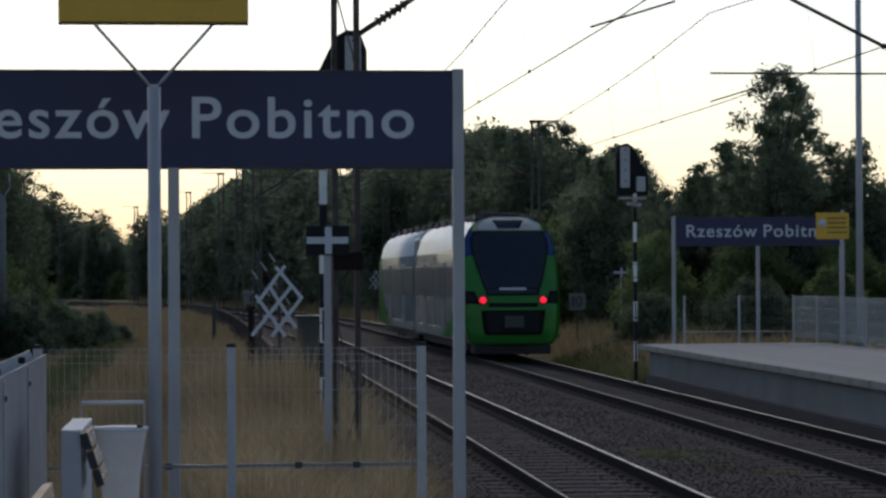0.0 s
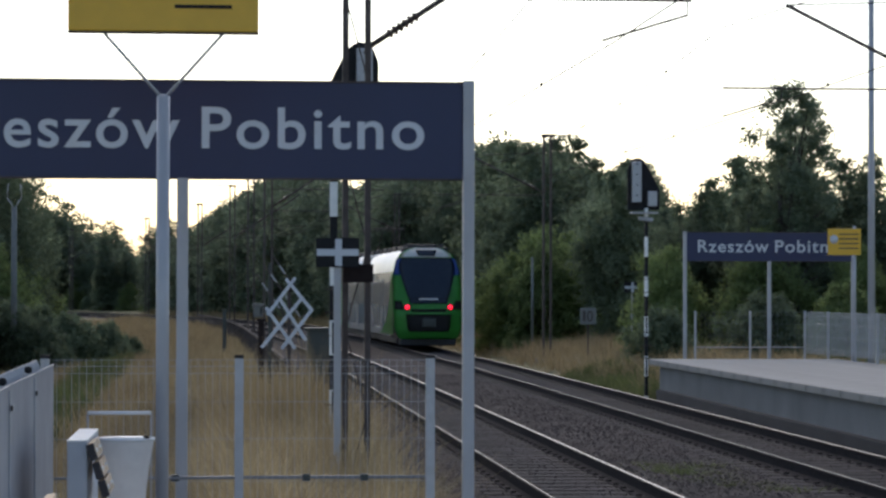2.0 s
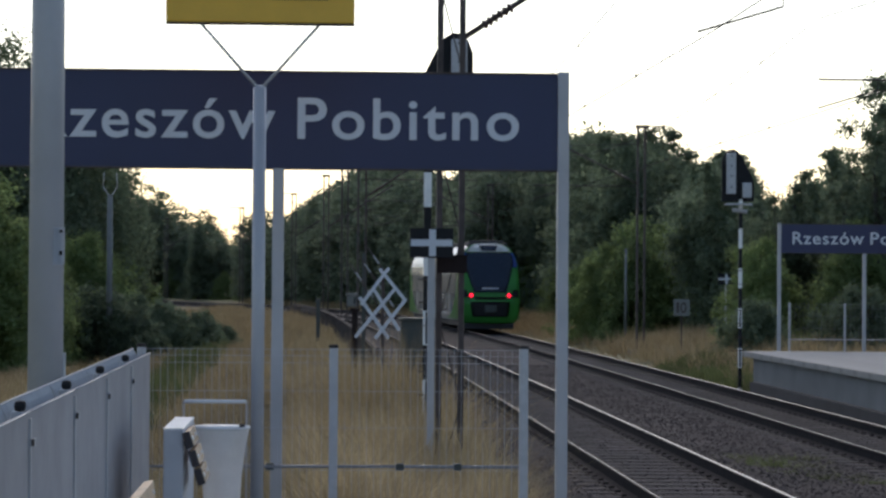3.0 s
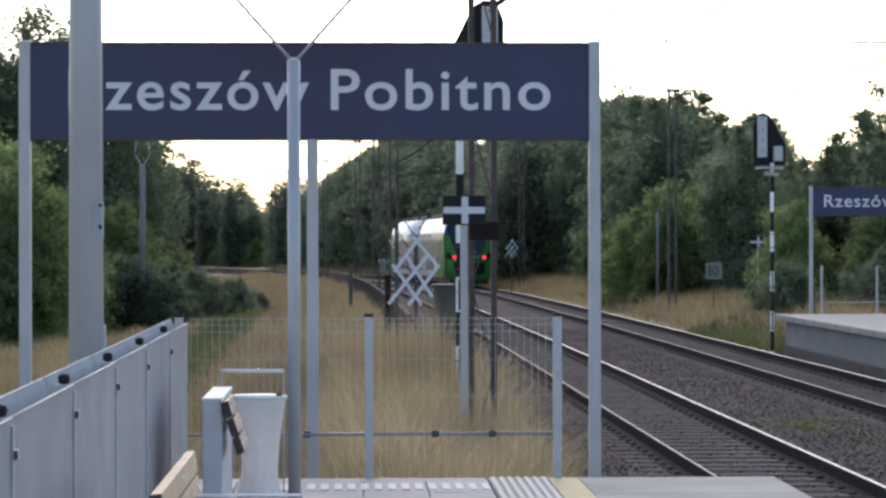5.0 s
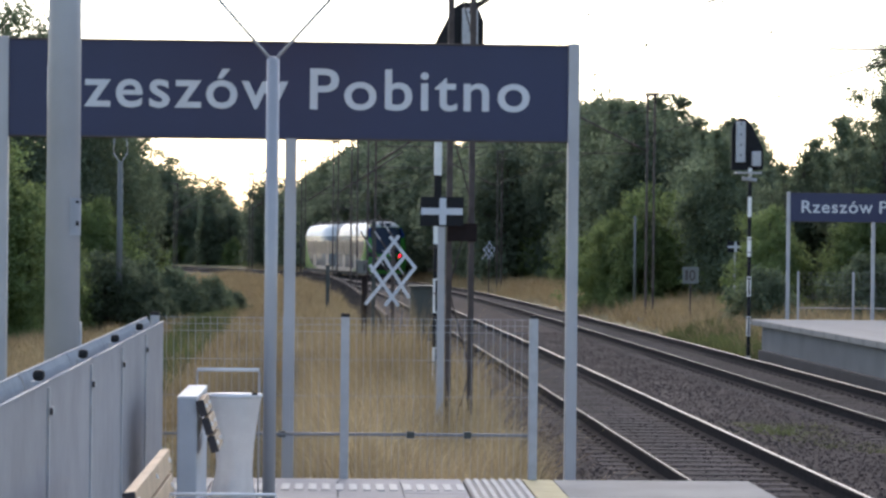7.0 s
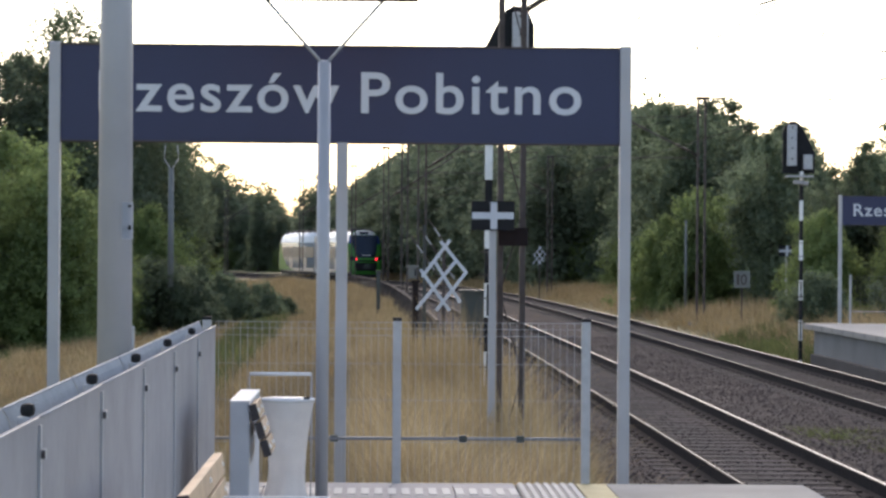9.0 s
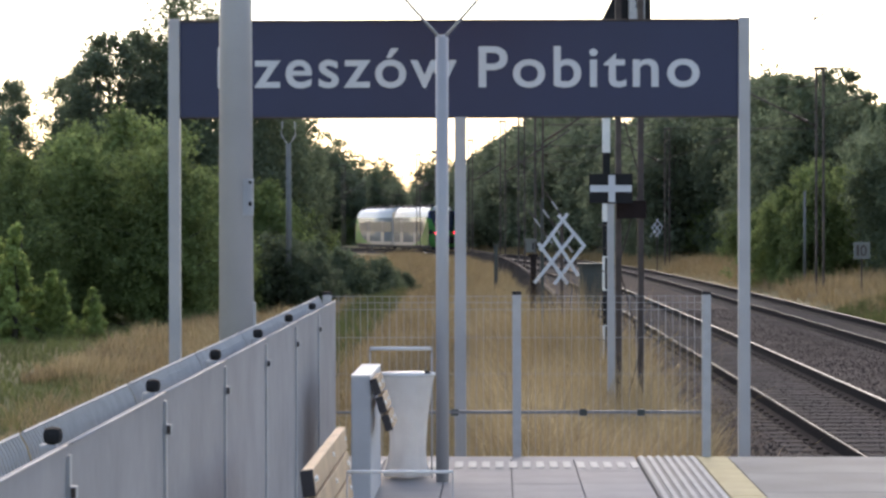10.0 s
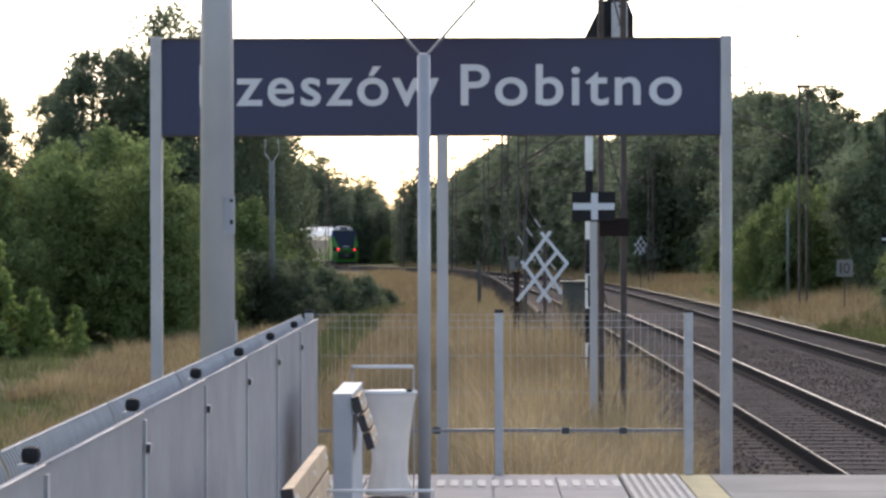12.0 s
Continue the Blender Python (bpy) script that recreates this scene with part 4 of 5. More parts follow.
def car(name, label, cab):
    """A multiple-unit car along +y; the cab end is at y = 0."""
    s = thing(name, Matrix(), label, "train", "cars of the train")
    prof = [(w, z) for z, w in OUTLINE]
    ring = [(-w, z) for w, z in prof] + [(w, z) for w, z in reversed(prof[:-1])]
    b = bmnew()
    ys = (0.0, 1.5, 3.0, 8.0, CAR - 0.4)
    rows = []
    for k, y in enumerate(ys):
        rows.append([b.verts.new((x, max(y, nose(x, z)) if k == 0 and cab else (max(y, nose(x, z) + 0.3 * k) if cab and k < 2 else y), z)) for x, z in ring])
    for p, q in zip(rows, rows[1:]):
        for i in range(len(ring)):
            j = (i + 1) % len(ring)
            f = b.faces.new((p[i], p[j], q[j], q[i]))
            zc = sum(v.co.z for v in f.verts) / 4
            # roof faces keep the bright white, side faces take the shade-greyed one
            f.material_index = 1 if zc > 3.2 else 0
            f.smooth = 0.6 < zc
    b.faces.new(rows[-1])
    bmesh.ops.recalc_face_normals(b, faces=b.faces[:])
    part("body_shell", b, (M_TRAINSHADEWHITE, M_ROOF), s, "white car body, sides greyed for shade, with a pale roof")
    if cab:
        zs = [0.4 + 0.1 * i for i in range(38)] + [4.17]
        screen = lambda z: np.interp(z, [1.84, 2.3, 2.8, 3.25, 3.55, 3.74], [0.76, 0.92, 1.06, 1.16, 1.14, 1.00])
        nose_panel("end_wall", zs, lambda z: -half_width(z), lambda z: half_width(z), 0.0, M_TRAINGREEN, s, "green cab end", 20)
        nose_panel("windscreen", [1.84 + 0.095 * i for i in range(21)], lambda z: -screen(z), screen, 0.03, M_TRAINGLASS, s, "large dark windscreen", 14)
        nose_panel("roof_cap", [3.76 + 0.046 * i for i in range(10)], lambda z: -half_width(z) * 0.92, lambda z: half_width(z) * 0.92, 0.04, M_ROOF, s, "white cap over the windscreen", 12)
        nose_panel("display_window", [3.82 + 0.05 * i for i in range(6)], lambda z: -np.interp(z, [3.82, 4.07], [0.32, 0.46]), lambda z: np.interp(z, [3.82, 4.07], [0.32, 0.46]), 0.065, M_TRAINGLASS, s, "dark destination display", 6)
        nose_panel("lower_grille", [0.68 + 0.09 * i for i in range(9)], lambda z: -np.interp(z, [0.68, 0.8, 1.4], [0.80, 0.88, 0.95]), lambda z: np.interp(z, [0.68, 0.8, 1.4], [0.80, 0.88, 0.95]), 0.03, M_TRAINDARK, s, "dark lower apron with the coupler", 10)
        nose_panel("bumper_strip", [1.50, 1.56, 1.62], lambda z: -0.72, lambda z: 0.72, 0.03, M_TRAINDARK, s, "dark slot between the lamps", 8)
        for e in (-1, 1):
            rim = lambda z: half_width(z) * 0.985
            lo = screen if e > 0 else (lambda z: -rim(z))
            hi = rim if e > 0 else (lambda z: -screen(z))
            nose_panel("blue_pillar", [3.02 + 0.08 * i for i in range(10)], lo, hi, 0.018, M_TRAINBLUE, s, "blue corner beside the windscreen", 4)
            b = bmnew()
            x = e * 0.89
            tube(b, (x, nose(x, 1.70) - 0.07, 1.70), (x, nose(x, 1.70) + 0.02, 1.70), 0.10, seg=16)
            lamp = part("tail_lamp", b, M_RED, s, "lit red tail lamp")
            b = bmnew()
            tube(b, (x, nose(x, 1.70) - 0.06, 1.70), (x, nose(x, 1.70) + 0.03, 1.70), 0.14, seg=16)
            part("lamp_housing", b, M_TRAINDARK, lamp)
            nose_panel("lamp_panel", [1.60, 1.72, 1.84, 1.96], (lambda z: np.interp(z, [1.6, 1.96], [0.98, 1.12])) if e > 0 else (lambda z: -1.38), (lambda z: 1.38) if e > 0 else (lambda z: -np.interp(z, [1.6, 1.96], [0.98, 1.12])), 0.02, M_TRAINDARK, s, "dark lamp surround", 4)
            # housings beside the cap
            b = bmnew()
            box(b, (e * 0.80, 2.05, 4.06), (0.30, 0.9, 0.24), bev=0.06)
            part("roof_fairing", b, M_TRAINDARK, s, "dark fairing beside the roof cap")
        b = bmnew()
        box(b, (0, nose(0, 2.03) - 0.07, 2.03), (0.78, 0.01, 0.07))
        part("number_bar", b, M_LETTER, s, "pale bar of small writing")
        b = bmnew()
        box(b, (0, nose(0, 0.85) - 0.08, 1.06), (0.56, 0.16, 0.34), bev=0.03)
        box(b, (0, nose(0, 0.85) - 0.15, 1.10), (0.42, 0.04, 0.12), bev=0.01)
        part("coupler", b, M_CABINET, s, "grey automatic coupler")
        b = bmnew()
        for e in (-1, 1):
            box(b, (e * 0.30, nose(0, 2.1) - 0.045, 2.1), (0.5, 0.02, 0.02), pose(0, 0, 0, 0, e * 6, 0))
        part("wipers", b, M_BLACK, s)
    for e in (-1, 1):
        # side windows, doors and colour bands
        b = bmnew()
        box(b, (e * 1.416, (CAR + 2.2) / 2, 2.25), (0.04, CAR - 3.0, 0.98), bev=0.012)
        part("window_band", b, M_SIDEGLASS, s, "dark glazed band along the side")
        y = 3.4 if cab else 0.8
        k = 0
        while y < CAR - 2.0:
            if k % 3 == 1:
                for d in (0, 0.68):
                    b = bmnew()
                    box(b, (e * 1.434, y + d + 0.33, 1.75), (0.03, 0.64, 2.2), bev=0.01)
                    door = part("door_leaf", b, M_TRAINGREY, s, "passenger door leaf")
                    b = bmnew()
                    box(b, (e * 1.448, y + d + 0.33, 2.2), (0.03, 0.42, 1.0), bev=0.01)
                    part("door_glass", b, M_SIDEGLASS, door)
                y += 1.75
            else:
                b = bmnew()
                box(b, (e * 1.425, y + 1.0, 2.25), (0.04, 1.85, 0.92), bev=0.015)
                part("side_window", b, M_SIDEGLASS, s, "dark side window")
                y += 2.15
            k += 1
        b = bmnew()
        box(b, (e * 1.38, CAR / 2 + 0.9, 0.62), (0.05, CAR - 3.0, 0.30), bev=0.01)
        part("sill_panel", b, M_TRAINGREY, s, "grey panel along the sill")
        if cab:
            b = bmnew()
            vs = [b.verts.new((e * 1.438, yy, zz)) for yy, zz in ((0.62, 0.55), (7.5, 0.55), (4.2, 1.0), (2.7, 1.7), (1.9, 2.6), (1.55, 3.1), (1.1, 3.1), (0.85, 2.2))]
            b.faces.new(vs)
            bmesh.ops.solidify(b, geom=b.faces[:], thickness=0.02)
            part("side_flash", b, M_TRAINGREEN, s, "slanted green flash")
    # running gear and roof equipment
    for y in (4.0, CAR - 3.0):
        b = bmnew()
        box(b, (0, y, 0.42), (2.2, 2.9, 0.34), bev=0.04)
        bg = part("bogie", b, M_TRAINDARK, s)
        for yy in (y - 1.15, y + 1.15):
            for e in (-1, 1):
                b = bmnew()
                tube(b, (e * 0.70, yy, 0.42), (e * 0.83, yy, 0.42), 0.42, seg=24)
                part("wheel", b, M_TRAINDARK, bg)
    b = bmnew()
    box(b, (0, CAR / 2 + 0.4, 0.42), (2.4, CAR - 2.4, 0.5), bev=0.04)
    part("underfloor_box", b, M_TRAINDARK, s)
    for y, ln, h in ((3.2, 1.6, 0.20), (5.6, 2.0, 0.16), (8.6, 1.4, 0.22), (10.8, 1.8, 0.15), (13.4, 1.6, 0.20)):
        b = bmnew()
        box(b, (0, y + ln / 2, 4.19 + h / 2 - 0.05), (1.3, ln, h), bev=0.05)
        part("roof_unit", b, M_TRAINDARK, s, "dark roof equipment housing")
        for e in (-1, 1):
            b = bmnew()
            box(b, (e * 0.80, y + ln / 2, 4.14), (0.08, ln * 0.6, 0.20), bev=0.02)
            part("roof_screen", b, M_TRAINDARK, s)
    if cab:
        b = bmnew()
        box(b, (0, 0.75, 0.26), (2.3, 0.9, 0.30), bev=0.06)
        part("snow_guard", b, M_TRAINDARK, s, "black guard over the rails")
        b = bmnew()
        for e in (-1, 1):
            tube(b, (e * 0.75, 2.2, 3.9), (e * 0.75, 2.2, 4.34), 0.05, seg=8)
            tube(b, (e * 0.75, 2.9, 3.9), (e * 0.75, 2.9, 4.32), 0.04, seg=8)
        part("aerials", b, M_TRAINDARK, s)
    b = bmnew()
    box(b, (0, CAR - 0.2, 2.05), (2.74, 0.46, 3.4), bev=0.12)
    part("gangway_bellows", b, M_TRAINGREY, s, "grey folded bellows")
    return s


train_tail = car("train_car", "white and green train car with lit red tail lamps", True)
train_head = car("train_car", "leading white and green train car", True)


def pantograph():
    b = bmnew()
    for e in (-1, 1):
        tube(b, (e * 0.5, 13.0, 3.95), (e * 0.35, 11.6, 4.5), 0.03, seg=6)
        tube(b, (e * 0.35, 11.6, 4.5), (e * 0.2, 13.2, 5.38), 0.02, seg=6)
    tube(b, (-0.8, 13.2, 5.39), (0.8, 13.2, 5.39), 0.03, seg=6)
    part("pantograph", b, M_MAST, train_head, "raised thin pantograph")


pantograph()


# ---- plants ----
def leaves(n, centres, radii, size, seed, droop=0.0, loose=0.55):
    """Small leaf sprays scattered through clumps; each is a small pointed face."""
    r = np.random.RandomState(seed)
    k = r.randint(0, len(centres), n)
    d = r.normal(0, 1, (n, 3))
    d /= np.linalg.norm(d, axis=1)[:, None] + 1e-9
    p = centres[k] + d * (radii[k] * 1.15 * r.rand(n) ** 0.7)[:, None] * np.array([1, 1, 0.8])
    fill = int(n * loose)                                  # loose leaves between the clumps
    mix = r.rand(fill, 1) * 0.8 + 0.1
    p[:fill] = (p[:fill] - centres[k[:fill]]) * 1.3 + centres[k[:fill]] * mix + centres[r.permutation(len(centres))[k[:fill] % len(centres)]] * (1 - mix)
    p[:, 2] -= droop * r.rand(n) ** 2 * radii[k]
    face = d * 0.7 + r.normal(0, 0.6, (n, 3)) + np.array([0, 0, 0.25])    # leaves look outward and up
    u = np.cross(face, r.normal(0, 1, (n, 3)))
    u[:, 2] -= droop * 1.5
    u /= np.linalg.norm(u, axis=1)[:, None] + 1e-9
    w = np.cross(u, face)
    w /= np.linalg.norm(w, axis=1)[:, None] + 1e-9
    s = size * r.uniform(0.5, 1.3, n)[:, None]
    q = np.stack([p - u * s, p + u * s * 0.5 + w * s * 0.6, p + u * s * 0.5 - w * s * 0.6], 1)
    v = q.reshape(-1, 3)
    f = np.arange(3 * n).reshape(-1, 3)
    return v, f


def tree(name, label, category, h, spread, low, n, leaf, seed, material, bark, clumps=60, droop=0.0, shape="round", m=None, puff=1.0, loose=0.55):
    """Tapered trunk with limbs and a crown of leaf clumps with gaps."""
    r = np.random.RandomState(seed)
    s = thing(name, m or Matrix(), label, category, "trees and bushes of the line")
    clumps = int(clumps * 1.7)
    c = []
    while len(c) < clumps:
        z = r.uniform(0, 1)
        rad = {"round": math.sqrt(max(0.02, 1 - (2 * z - 0.9) ** 2 * 0.9)), "cone": max(0.1, 1 - z) ** 0.8, "bush": math.sqrt(max(0.05, 1 - z * z))}[shape]
        a = r.uniform(0, 2 * math.pi)
        q = rad * spread * (0.35 + 0.65 * r.rand() ** 0.5) * (0.8 + 0.3 * math.sin(3 * a + seed))
        c.append((q * math.cos(a), q * math.sin(a), low + z * (h - low) * (0.9 + 0.12 * math.sin(2 * a + seed * 1.7))))
    c = np.array(c)
    rr = r.uniform(0.07, 0.17, clumps) * max(spread, (h - low) * 0.45) * 1.25 * puff
    v, f = leaves(int(n * 2.3), c, rr, leaf * 0.62, seed + 1, droop, loose)
    b = bmnew()
    tr = 0.018 * h + 0.03
    lean = r.normal(0, 0.03 * h, 2)
    tube(b, (0, 0, -0.3), (lean[0] * 0.4, lean[1] * 0.4, h * 0.45), tr, tr * 0.65, seg=9)
    tube(b, (lean[0] * 0.4, lean[1] * 0.4, h * 0.45), (lean[0], lean[1], h * 0.88), tr * 0.65, tr * 0.15, seg=7)
    part("trunk", b, bark, s)
    for i in range(0, min(clumps, 16)):
        b = bmnew()
        e = Vector(c[i])
        z0 = min(max(e.z * 0.55, h * 0.12), h * 0.75)
        a0 = Vector((lean[0] * 0.4 * z0 / (h * 0.45), lean[1] * 0.4 * z0 / (h * 0.45), z0))
        mid = a0.lerp(e, 0.5) + Vector((0, 0, 0.06 * h))
        tube(b, a0, mid, tr * 0.32, tr * 0.2, seg=6)
        tube(b, mid, e, tr * 0.2, tr * 0.06, seg=5)
        part("limb", b, bark, s)
    arrays("crown", v, f, material, s)
    return s


def make_plants():
    rnd = random.Random(11)
    kinds = {}
    kinds["leafy"] = tree("deciduous_tree", "dense dark green deciduous tree", "tree", 9.0, 2.8, 0.5, 9500, 0.20, 3, M_LEAF, M_BARK, 70, m=pose(31, 140, -0.8))
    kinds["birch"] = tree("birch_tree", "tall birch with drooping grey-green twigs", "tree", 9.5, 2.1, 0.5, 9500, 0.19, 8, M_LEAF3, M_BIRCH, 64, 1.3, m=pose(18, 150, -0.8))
    kinds["lacy"] = tree("deciduous_tree", "loose tree with sky showing through its crown", "tree", 9.0, 1.9, 2.2, 2700, 0.16, 14, M_LEAF, M_BARK, 40, loose=0.15, m=pose(20.6, 92, -2.0))
    kinds["bush"] = tree("bush", "broad bright green bush", "bush", 4.4, 2.4, 0.15, 7000, 0.165, 21, M_LEAF2, M_BARK, 64, shape="bush", m=pose(13.3, 106, -0.9))
    kinds["darkbush"] = tree("bush", "low dark green bush on the bank", "bush", 2.6, 2.1, 0.05, 6500, 0.125, 27, M_LEAF, M_BARK, 52, shape="bush", m=pose(-8.0, 105, -1.7))
    kinds["pine"] = tree("conifer", "dark pointed conifer in the distance", "tree", 9.5, 1.9, 0.5, 4500, 0.28, 33, M_LEAF, M_BARK, 56, shape="cone", m=pose(-14, 285, -1.6))

    kinds["bigbush"] = tree("bush", "tall broad green bush at the meadow edge", "bush", 7.2, 3.6, 0.2, 16000, 0.165, 51, M_LEAF2, M_BARK, 90, shape="bush", m=pose(-15.5, 93, -2.0))
    kinds["wood"] = tree("deciduous_tree", "tall dense dark green tree behind the bushes", "tree", 14.8, 3.6, 1.0, 17000, 0.22, 57, M_LEAF, M_BARK, 100, m=pose(-14.2, 116, -2.0))
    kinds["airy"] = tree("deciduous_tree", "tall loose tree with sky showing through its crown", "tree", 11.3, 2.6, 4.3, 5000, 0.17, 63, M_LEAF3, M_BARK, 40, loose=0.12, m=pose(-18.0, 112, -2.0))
    # far woods: the haze is mixed into their leaf colour
    kinds["far"] = tree("deciduous_tree", "distant tree of the woods, leaf colour paled for haze", "tree", 9.2, 2.7, 0.4, 5600, 0.25, 81, M_LEAF3, M_BARK, 64, m=pose(9, 262, -1.2))
    kinds["farbirch"] = tree("birch_tree", "distant birch with drooping twigs, grey-green paled for haze", "tree", 9.6, 2.2, 0.4, 5600, 0.23, 87, M_LEAF3, M_BIRCH, 60, 1.2, m=pose(4, 272, -1.2))
    kinds["shrub"] = tree("shrub", "young bright green shrub in the meadow", "shrub", 2.2, 0.9, 0.05, 3800, 0.12, 71, M_LEAF4, M_BARK, 64, shape="cone", puff=0.62, loose=0.15, m=pose(-14.3, 80, -2.0))

    tall = {"leafy": 9.0, "birch": 9.5, "far": 9.2, "farbirch": 9.6}
    bearing = [-0.02, -0.0146, 0.0011, 0.0124, 0.03, 0.044, 0.052, 0.06, 0.0976, 0.118, 0.129, 0.136, 0.147, 0.155, 0.170, 0.176, 0.179, 0.188, 0.192, 0.2056, 0.25]
    rise = [0.022, 0.0257, 0.0347, 0.0426, 0.050, 0.044, 0.036, 0.048, 0.058, 0.0624, 0.060, 0.0546, 0.0478, 0.0512, 0.0478, 0.043, 0.030, 0.030, 0.0456, 0.050, 0.052]

    def put(kind, x, y, s, sz=None, wide=1.0):
        """A copy on the ground; the woods keep below their even canopy line."""
        z = float(ground_z(x, y)) - 0.1
        k = s * rnd.uniform(0.94, 1.06)
        if kind in tall and x > -3 and y > 85:
            canopy = (1.65 + float(np.interp(x / y, bearing, rise)) * y - z) / (tall[kind] * 0.94)
            k = min(max(k, canopy * 0.9), canopy * rnd.uniform(0.93, 1.02)) if s > 0.6 else min(k, canopy)
        copy_thing(kinds[kind], pose(x, y, z, 0, 0, rnd.uniform(0, 360)) @ Matrix.Diagonal((k * wide, k * wide, k * (sz or 1.0), 1)))
    # woods along the outside of the curve
    s = 116.0
    while s < 400:
        near = s < 175
        grow = float(np.interp(s, [116, 135, 148, 165, 225, 245], [0.64, 0.78, 1.08, 1.12, 0.98, 0.70]))
        for off, sc in ((10.5, 1.12), (15.0, 1.28), (21.0, 1.4))[:3 if near else 2]:
            x, y, _ = line(s + rnd.uniform(-3, 3), off + rnd.uniform(-1.4, 1.4))
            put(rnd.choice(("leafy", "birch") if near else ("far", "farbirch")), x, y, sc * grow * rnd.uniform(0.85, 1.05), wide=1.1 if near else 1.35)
        s += 5.2 if near else 7.0
    s = 165.0
    while s < 262:
        x, y, _ = line(s, 6.6 + rnd.uniform(-0.7, 0.7))
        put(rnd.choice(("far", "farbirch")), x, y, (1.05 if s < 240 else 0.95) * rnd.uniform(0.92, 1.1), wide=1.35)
        s += 5.0
    s = 118.0
    while s < 330:
        x, y, _ = line(s, 8.6 + rnd.uniform(-0.6, 0.8))
        put(rnd.choice(("bush", "darkbush", "bush")), x, y, rnd.uniform(0.6, 0.95))
        s += 6.5
    # behind the far platform
    for x, y, k, c in ((15.8, 90, "bigbush", 0.52), (19.2, 90, "bigbush", 0.60), (22.6, 89, "bigbush", 0.58), (25.6, 88, "bigbush", 0.62), (16.5, 76, "darkbush", 0.9), (19.5, 78, "bush", 0.62), (22.5, 74, "bush", 0.6), (14.0, 80, "darkbush", 0.7), (25, 78, "bush", 0.7),
                       (18.4, 97, "leafy", 0.70), (21.5, 96, "leafy", 0.78), (24.5, 95, "leafy", 0.80), (27.5, 97, "leafy", 0.80), (30, 94, "leafy", 0.8), (16.2, 103, "leafy", 0.62),
                       (21.1, 93, "airy", 0.90), (22.8, 99, "airy", 0.82), (24.4, 97, "leafy", 0.82), (21.9, 95, "leafy", 0.78), (19.3, 92, "lacy", 0.66), (17.4, 96, "lacy", 0.66), (26, 92, "lacy", 0.75),
                       (12.3, 107.5, "bigbush", 0.60), (15.2, 107, "bigbush", 0.66), (13.7, 108, "bigbush", 0.74), (16.6, 110, "bigbush", 0.66), (15.6, 112, "bush", 1.1), (12.0, 111, "bush", 0.9), (17.5, 112, "bush", 1.1)):
        put(k, x, y, c)
    # left of the line
    for x, y, k, c in ((-10.4, 112, "bigbush", 0.74), (-12.6, 108, "bigbush", 0.80), (-12.2, 92, "bigbush", 0.95), (-18.8, 92, "bigbush", 1.0), (-22.5, 94, "bigbush", 1.05), (-11.3, 98, "bigbush", 0.85), (-14.0, 96, "bigbush", 1.05), (-17, 90, "bigbush", 0.85), (-26, 95, "bigbush", 1.0),
                       (-22.4, 116, "airy", 0.95), (-17.6, 113, "airy", 1.10), (-15.3, 79, "shrub", 1.75), (-16.4, 80, "shrub", 1.85), (-17.8, 82, "shrub", 1.7), (-19.0, 83, "shrub", 1.6), (-13.0, 80.5, "shrub", 0.75), (-13.9, 79.5, "shrub", 0.95),
                       (-12.0, 120, "wood", 0.86), (-16.0, 122, "wood", 0.80), (-10.8, 126, "wood", 0.72), (-20.5, 118, "wood", 0.62), (-24.5, 120, "wood", 0.68), (-28, 118, "wood", 0.66), (-16.8, 117, "airy", 1.14), (-19.5, 114, "airy", 0.98),
                       (-10.8, 103, "darkbush", 1.40), (-8.9, 101, "darkbush", 1.25), (-6.4, 104, "darkbush", 1.0), (-5.1, 106, "darkbush", 0.82), (-4.2, 110, "darkbush", 0.5), (-7.6, 100, "darkbush", 0.95), (-13.0, 147, "bush", 1.6), (-11.0, 146, "bush", 1.05), (-9.8, 150, "darkbush", 0.8), (-11.5, 155, "darkbush", 0.9), (-13.5, 152, "darkbush", 1.0), (-10.6, 121, "bush", 1.35), (-12.6, 118, "bush", 1.2), (-9.4, 112, "darkbush", 1.2),
                       (-24, 302, "far", 1.40), (-20.5, 305, "far", 1.42), (-27.5, 310, "far", 1.45), (-17.4, 310, "far", 1.22), (-14.6, 314, "far", 1.08), (-22, 316, "far", 1.3), (-31, 306, "far", 1.4), (-14.0, 160, "bush", 1.2), (-13.6, 150, "bush", 1.3), (-16.0, 172, "far", 1.0), (-19, 180, "far", 1.1),
                       (-18.8, 205, "far", 0.9), (-21, 200, "far", 1.0), (-27, 215, "far", 0.9), (-35, 240, "far", 0.9), (-26, 232, "far", 0.8)):
        put(k, x, y, c, wide=1.55 if y > 290 else (1.3 if k == "far" else 1.0))
    for i in range(30):
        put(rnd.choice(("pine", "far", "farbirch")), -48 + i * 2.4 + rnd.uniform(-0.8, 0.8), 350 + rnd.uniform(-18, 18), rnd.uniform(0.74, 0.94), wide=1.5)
        put("darkbush", -48 + i * 2.4, 332 + rnd.uniform(-4, 4), 1.6)


make_plants()


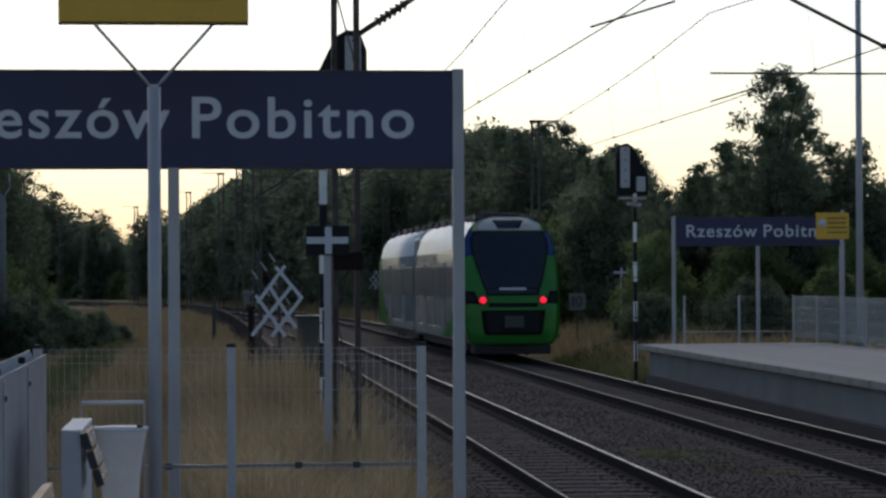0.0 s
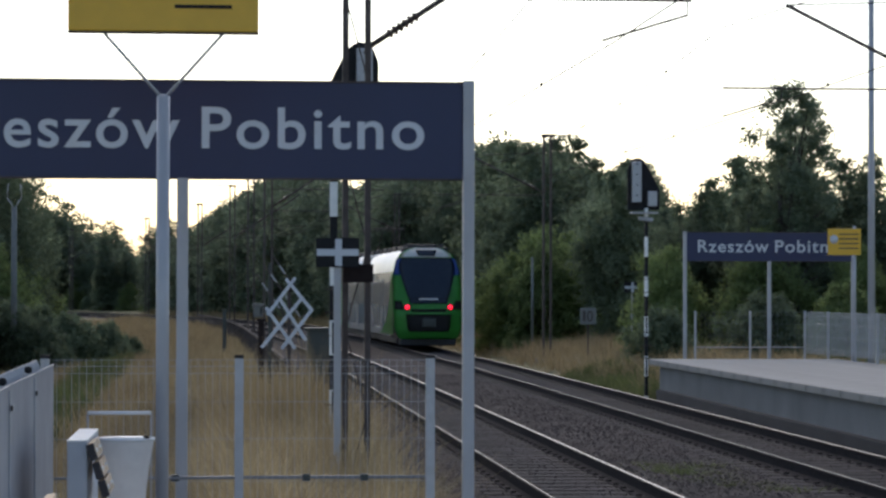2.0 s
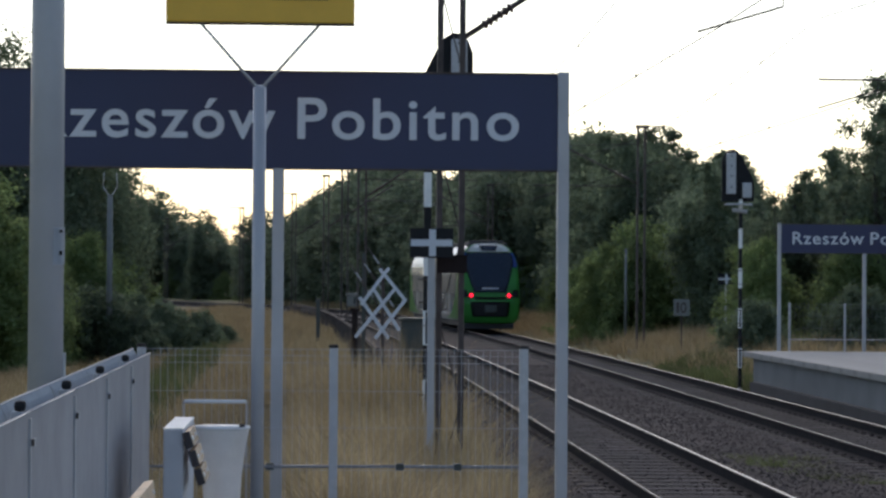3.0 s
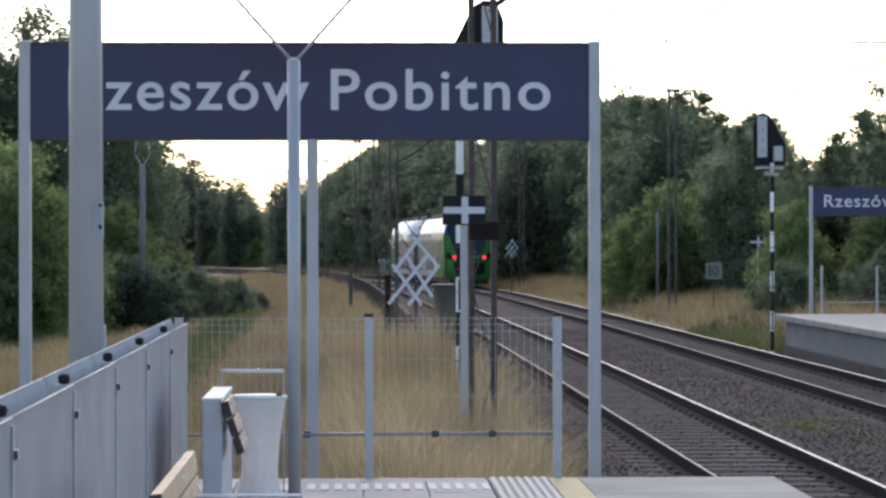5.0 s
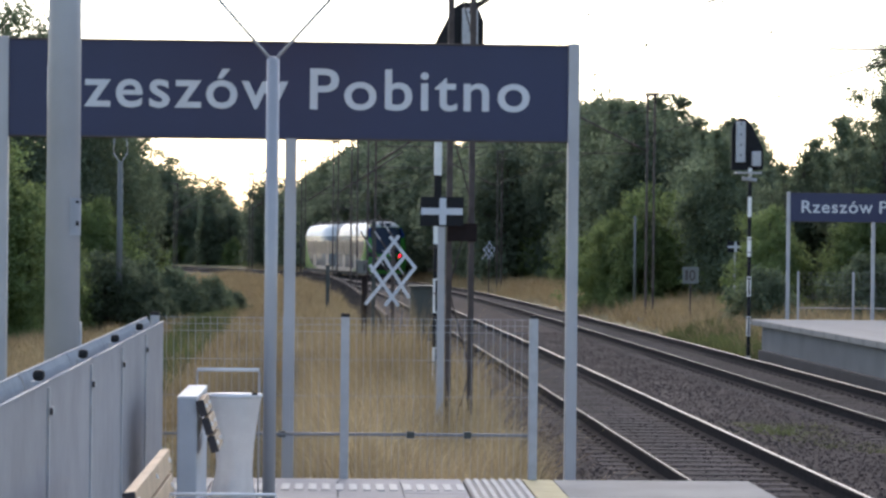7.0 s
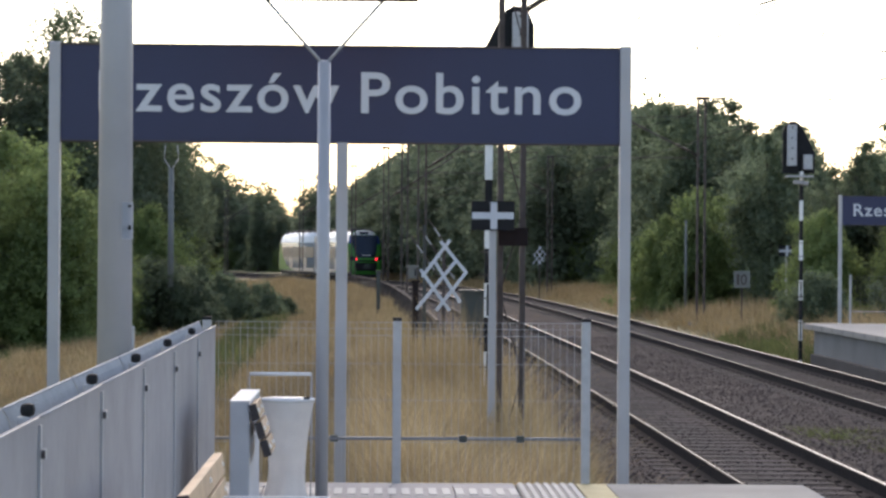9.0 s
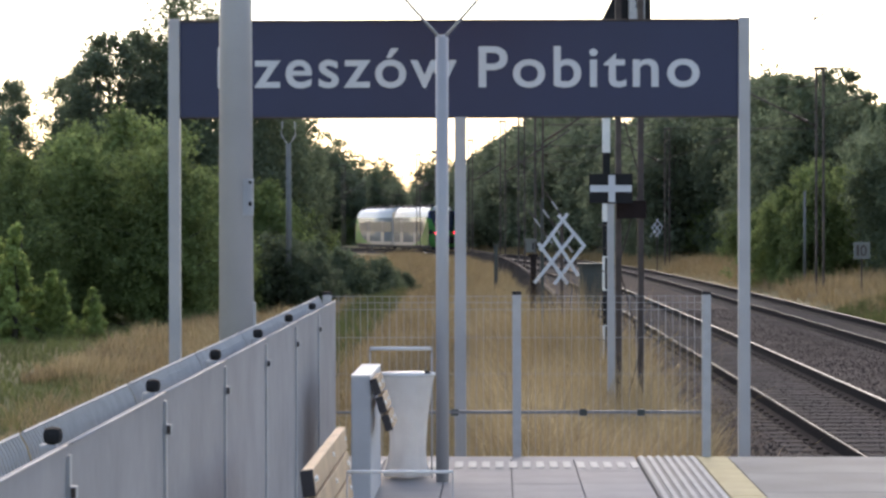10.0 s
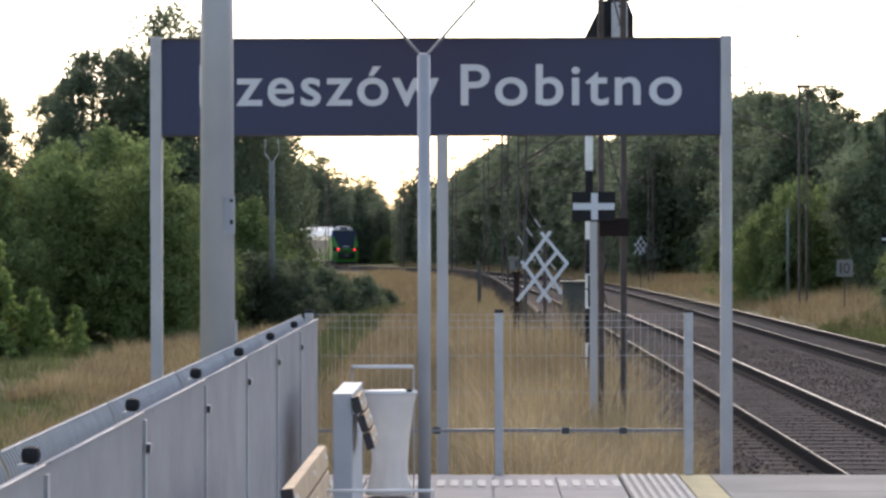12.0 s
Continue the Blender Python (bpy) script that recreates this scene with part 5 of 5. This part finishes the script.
def blades(name, n, sample, h, width, material, label, seed, kind_h=0.3, tuft=0.0):
    """Bent tapering blades; tuft gathers them into clumps of that radius."""
    r = np.random.RandomState(seed)
    if tuft:
        k = n // 45
        cx, cy = sample(r, k)
        i = r.randint(0, k, n)
        ox, oy = r.normal(0, tuft, n), r.normal(0, tuft, n)
        x, y = cx[i] + ox, cy[i] + oy
        size = r.uniform(0.55, 1.2, k)[i]
    else:
        x, y = sample(r, n)
        ox = oy = np.zeros(n)
        size = 1.0
    z = ground_z(x, y) - 0.03
    hh = size * h * r.uniform(0.45, 1.15, n) * (0.75 + 0.35 * np.sin(x * 1.7 + 1.3 * np.sin(y * 0.6)) * np.sin(y * 0.83 + x))
    a = r.uniform(0, math.pi, n)
    w = width * r.uniform(0.6, 1.4, n)
    dx, dy = np.cos(a) * w, np.sin(a) * w
    lx, ly = r.normal(0.05, kind_h, n) * hh + ox * 0.9, r.normal(0, kind_h, n) * hh + oy * 0.9
    p0 = np.stack([x - dx, y - dy, z], -1)
    p1 = np.stack([x + dx, y + dy, z], -1)
    p2 = np.stack([x + dx * 0.7 + lx * 0.35, y + dy * 0.7 + ly * 0.35, z + hh * 0.6], -1)
    p3 = np.stack([x - dx * 0.7 + lx * 0.35, y - dy * 0.7 + ly * 0.35, z + hh * 0.6], -1)
    p4 = np.stack([x + lx, y + ly, z + hh], -1)
    v = np.stack([p0, p1, p2, p3, p4], 1).reshape(-1, 3)
    i = 5 * np.arange(n)[:, None]
    f = np.concatenate([i + np.array([[0, 1, 2]]), i + np.array([[0, 2, 3]]), i + np.array([[3, 2, 4]])])
    tagged(arrays(name, v, f, material), label, "grass", kind="stuff")


def along(s0, s1, o0, o1, power=1.0):
    def sample(r, n):
        s = s0 + (s1 - s0) * r.rand(n) ** power
        o = r.uniform(o0, o1, n)
        return np.interp(s, _s, _x) + o, np.interp(s, _s, _y)
    return sample


# tall tufts beside the track, a lower sward on the side of the bank
blades("dry_grass", 105000, along(18.3, 52, -8.9, -6.8, 1.5), 0.90, 0.0034, M_DRY, "tall tufted straw-coloured grass beyond the platform end", 41, 0.42, 0.12)
blades("seed_stalks", 48000, along(18.4, 55, -8.9, -6.85, 1.5), 0.98, 0.0032, M_STRAW, "bleached seed stalks among the dry grass", 51, 0.36, 0.16)
blades("dry_grass", 60000, along(18.3, 60, -10.6, -8.7, 1.6), 0.62, 0.005, M_BROWNGRASS, "lower, browner grass on the crown of the bank", 56, 0.5)
blades("green_grass", 26000, along(18.3, 34, -10.4, -7.4, 1.6), 0.48, 0.006, M_GREENGRASS, "green shoots at the foot of the dry grass", 57, 0.35, 0.2)
blades("dry_grass", 20000, along(32, 50, -8.5, -6.8, 1.0), 1.25, 0.006, M_DRY, "tallest dry grass round the trackside posts", 55, 0.38, 0.16)
blades("seed_stalks", 6000, along(36, 43, -8.05, -7.25, 1.0), 1.7, 0.006, M_DRY, "tallest reedy stalks in front of the warning cross", 60, 0.2, 0.14)
blades("dry_grass", 14000, along(25, 60, -11, -9.7, 1.2), 0.6, 0.008, M_DRY, "dry grass at the shoulder of the bank", 53)
blades("dry_grass", 20000, along(110, 260, -20, -10, 1.0), 0.8, 0.03, M_DRY, "dry grass between the curve and the bushes", 54)
blades("dry_grass", 44000, along(56, 135, -19.5, -13.2, 1.2), 0.75, 0.016, M_DRY, "dry grass on the bank beside the bushes", 52)
blades("dry_grass", 60000, along(50, 210, -12.5, -7.4, 1.3), 0.75, 0.014, M_DRY, "tall dry straw-coloured grass beside the curve", 42)
blades("dry_grass", 60000, along(58, 260, 2.9, 8.5, 1.4), 0.85, 0.014, M_DRY, "dry grass verge on the far side of the tracks", 43, 0.3, 0.3)
blades("dry_grass", 50000, along(20, 75, -17.5, -11, 1.2), 0.55, 0.008, M_DRY, "dry grass slope beside the platform", 44, 0.3, 0.2)
blades("green_grass", 45000, along(26, 90, -30, -17, 1.2), 0.45, 0.012, M_GREENGRASS, "green meadow grass below the bank", 45)
blades("green_grass", 12000, along(24, 90, -17, -12.5, 1.2), 0.40, 0.010, M_GREENGRASS, "scattered green grass on the slope", 58, 0.3, 0.35)
blades("green_grass", 32000, along(50, 104, -13.6, -11.9, 0.9), 0.75, 0.014, M_GREENGRASS, "green grass in front of the dark bushes", 46)
blades("green_grass", 2600, along(30.5, 36, -2.7, -1.2, 1.0), 0.16, 0.008, M_GREENGRASS, "low green weeds in the ballast between the tracks", 59, 0.5, 0.14)
blades("green_grass", 9000, along(56, 80, 2.2, 4.5, 1.0), 0.6, 0.014, M_GREENGRASS, "green weeds below the far platform end", 47)


# ---- what moves ----
def tail_at(t):
    return 73.6 + 13.5 * t + 0.22 * t * t + float(np.interp(t, [0, 2.5, 6, 9.5, 11, 12], [-1.5, 1.2, 0.5, 1.5, 0.6, -0.6]))


def motions():
    tail, head = [], []
    for i in range(25):
        t = i * 0.5
        s = tail_at(t)
        x0, y0, _ = line(s, 0.25)
        x1, y1, _ = line(s + CAR, 0.25)
        x2, y2, _ = line(s + 2 * CAR + 0.2, 0.25)
        a = math.degrees(math.atan2(-(x1 - x0), y1 - y0))
        b = math.degrees(math.atan2(-(x2 - x1), y2 - y1))
        tail.append((t, pose(x0, y0, RAIL_Z, 0, 0, a)))
        head.append((t, pose(x2, y2, RAIL_Z, 0, 0, b + 180)))
    walk(train_tail, tail)
    walk(train_head, head)


motions()
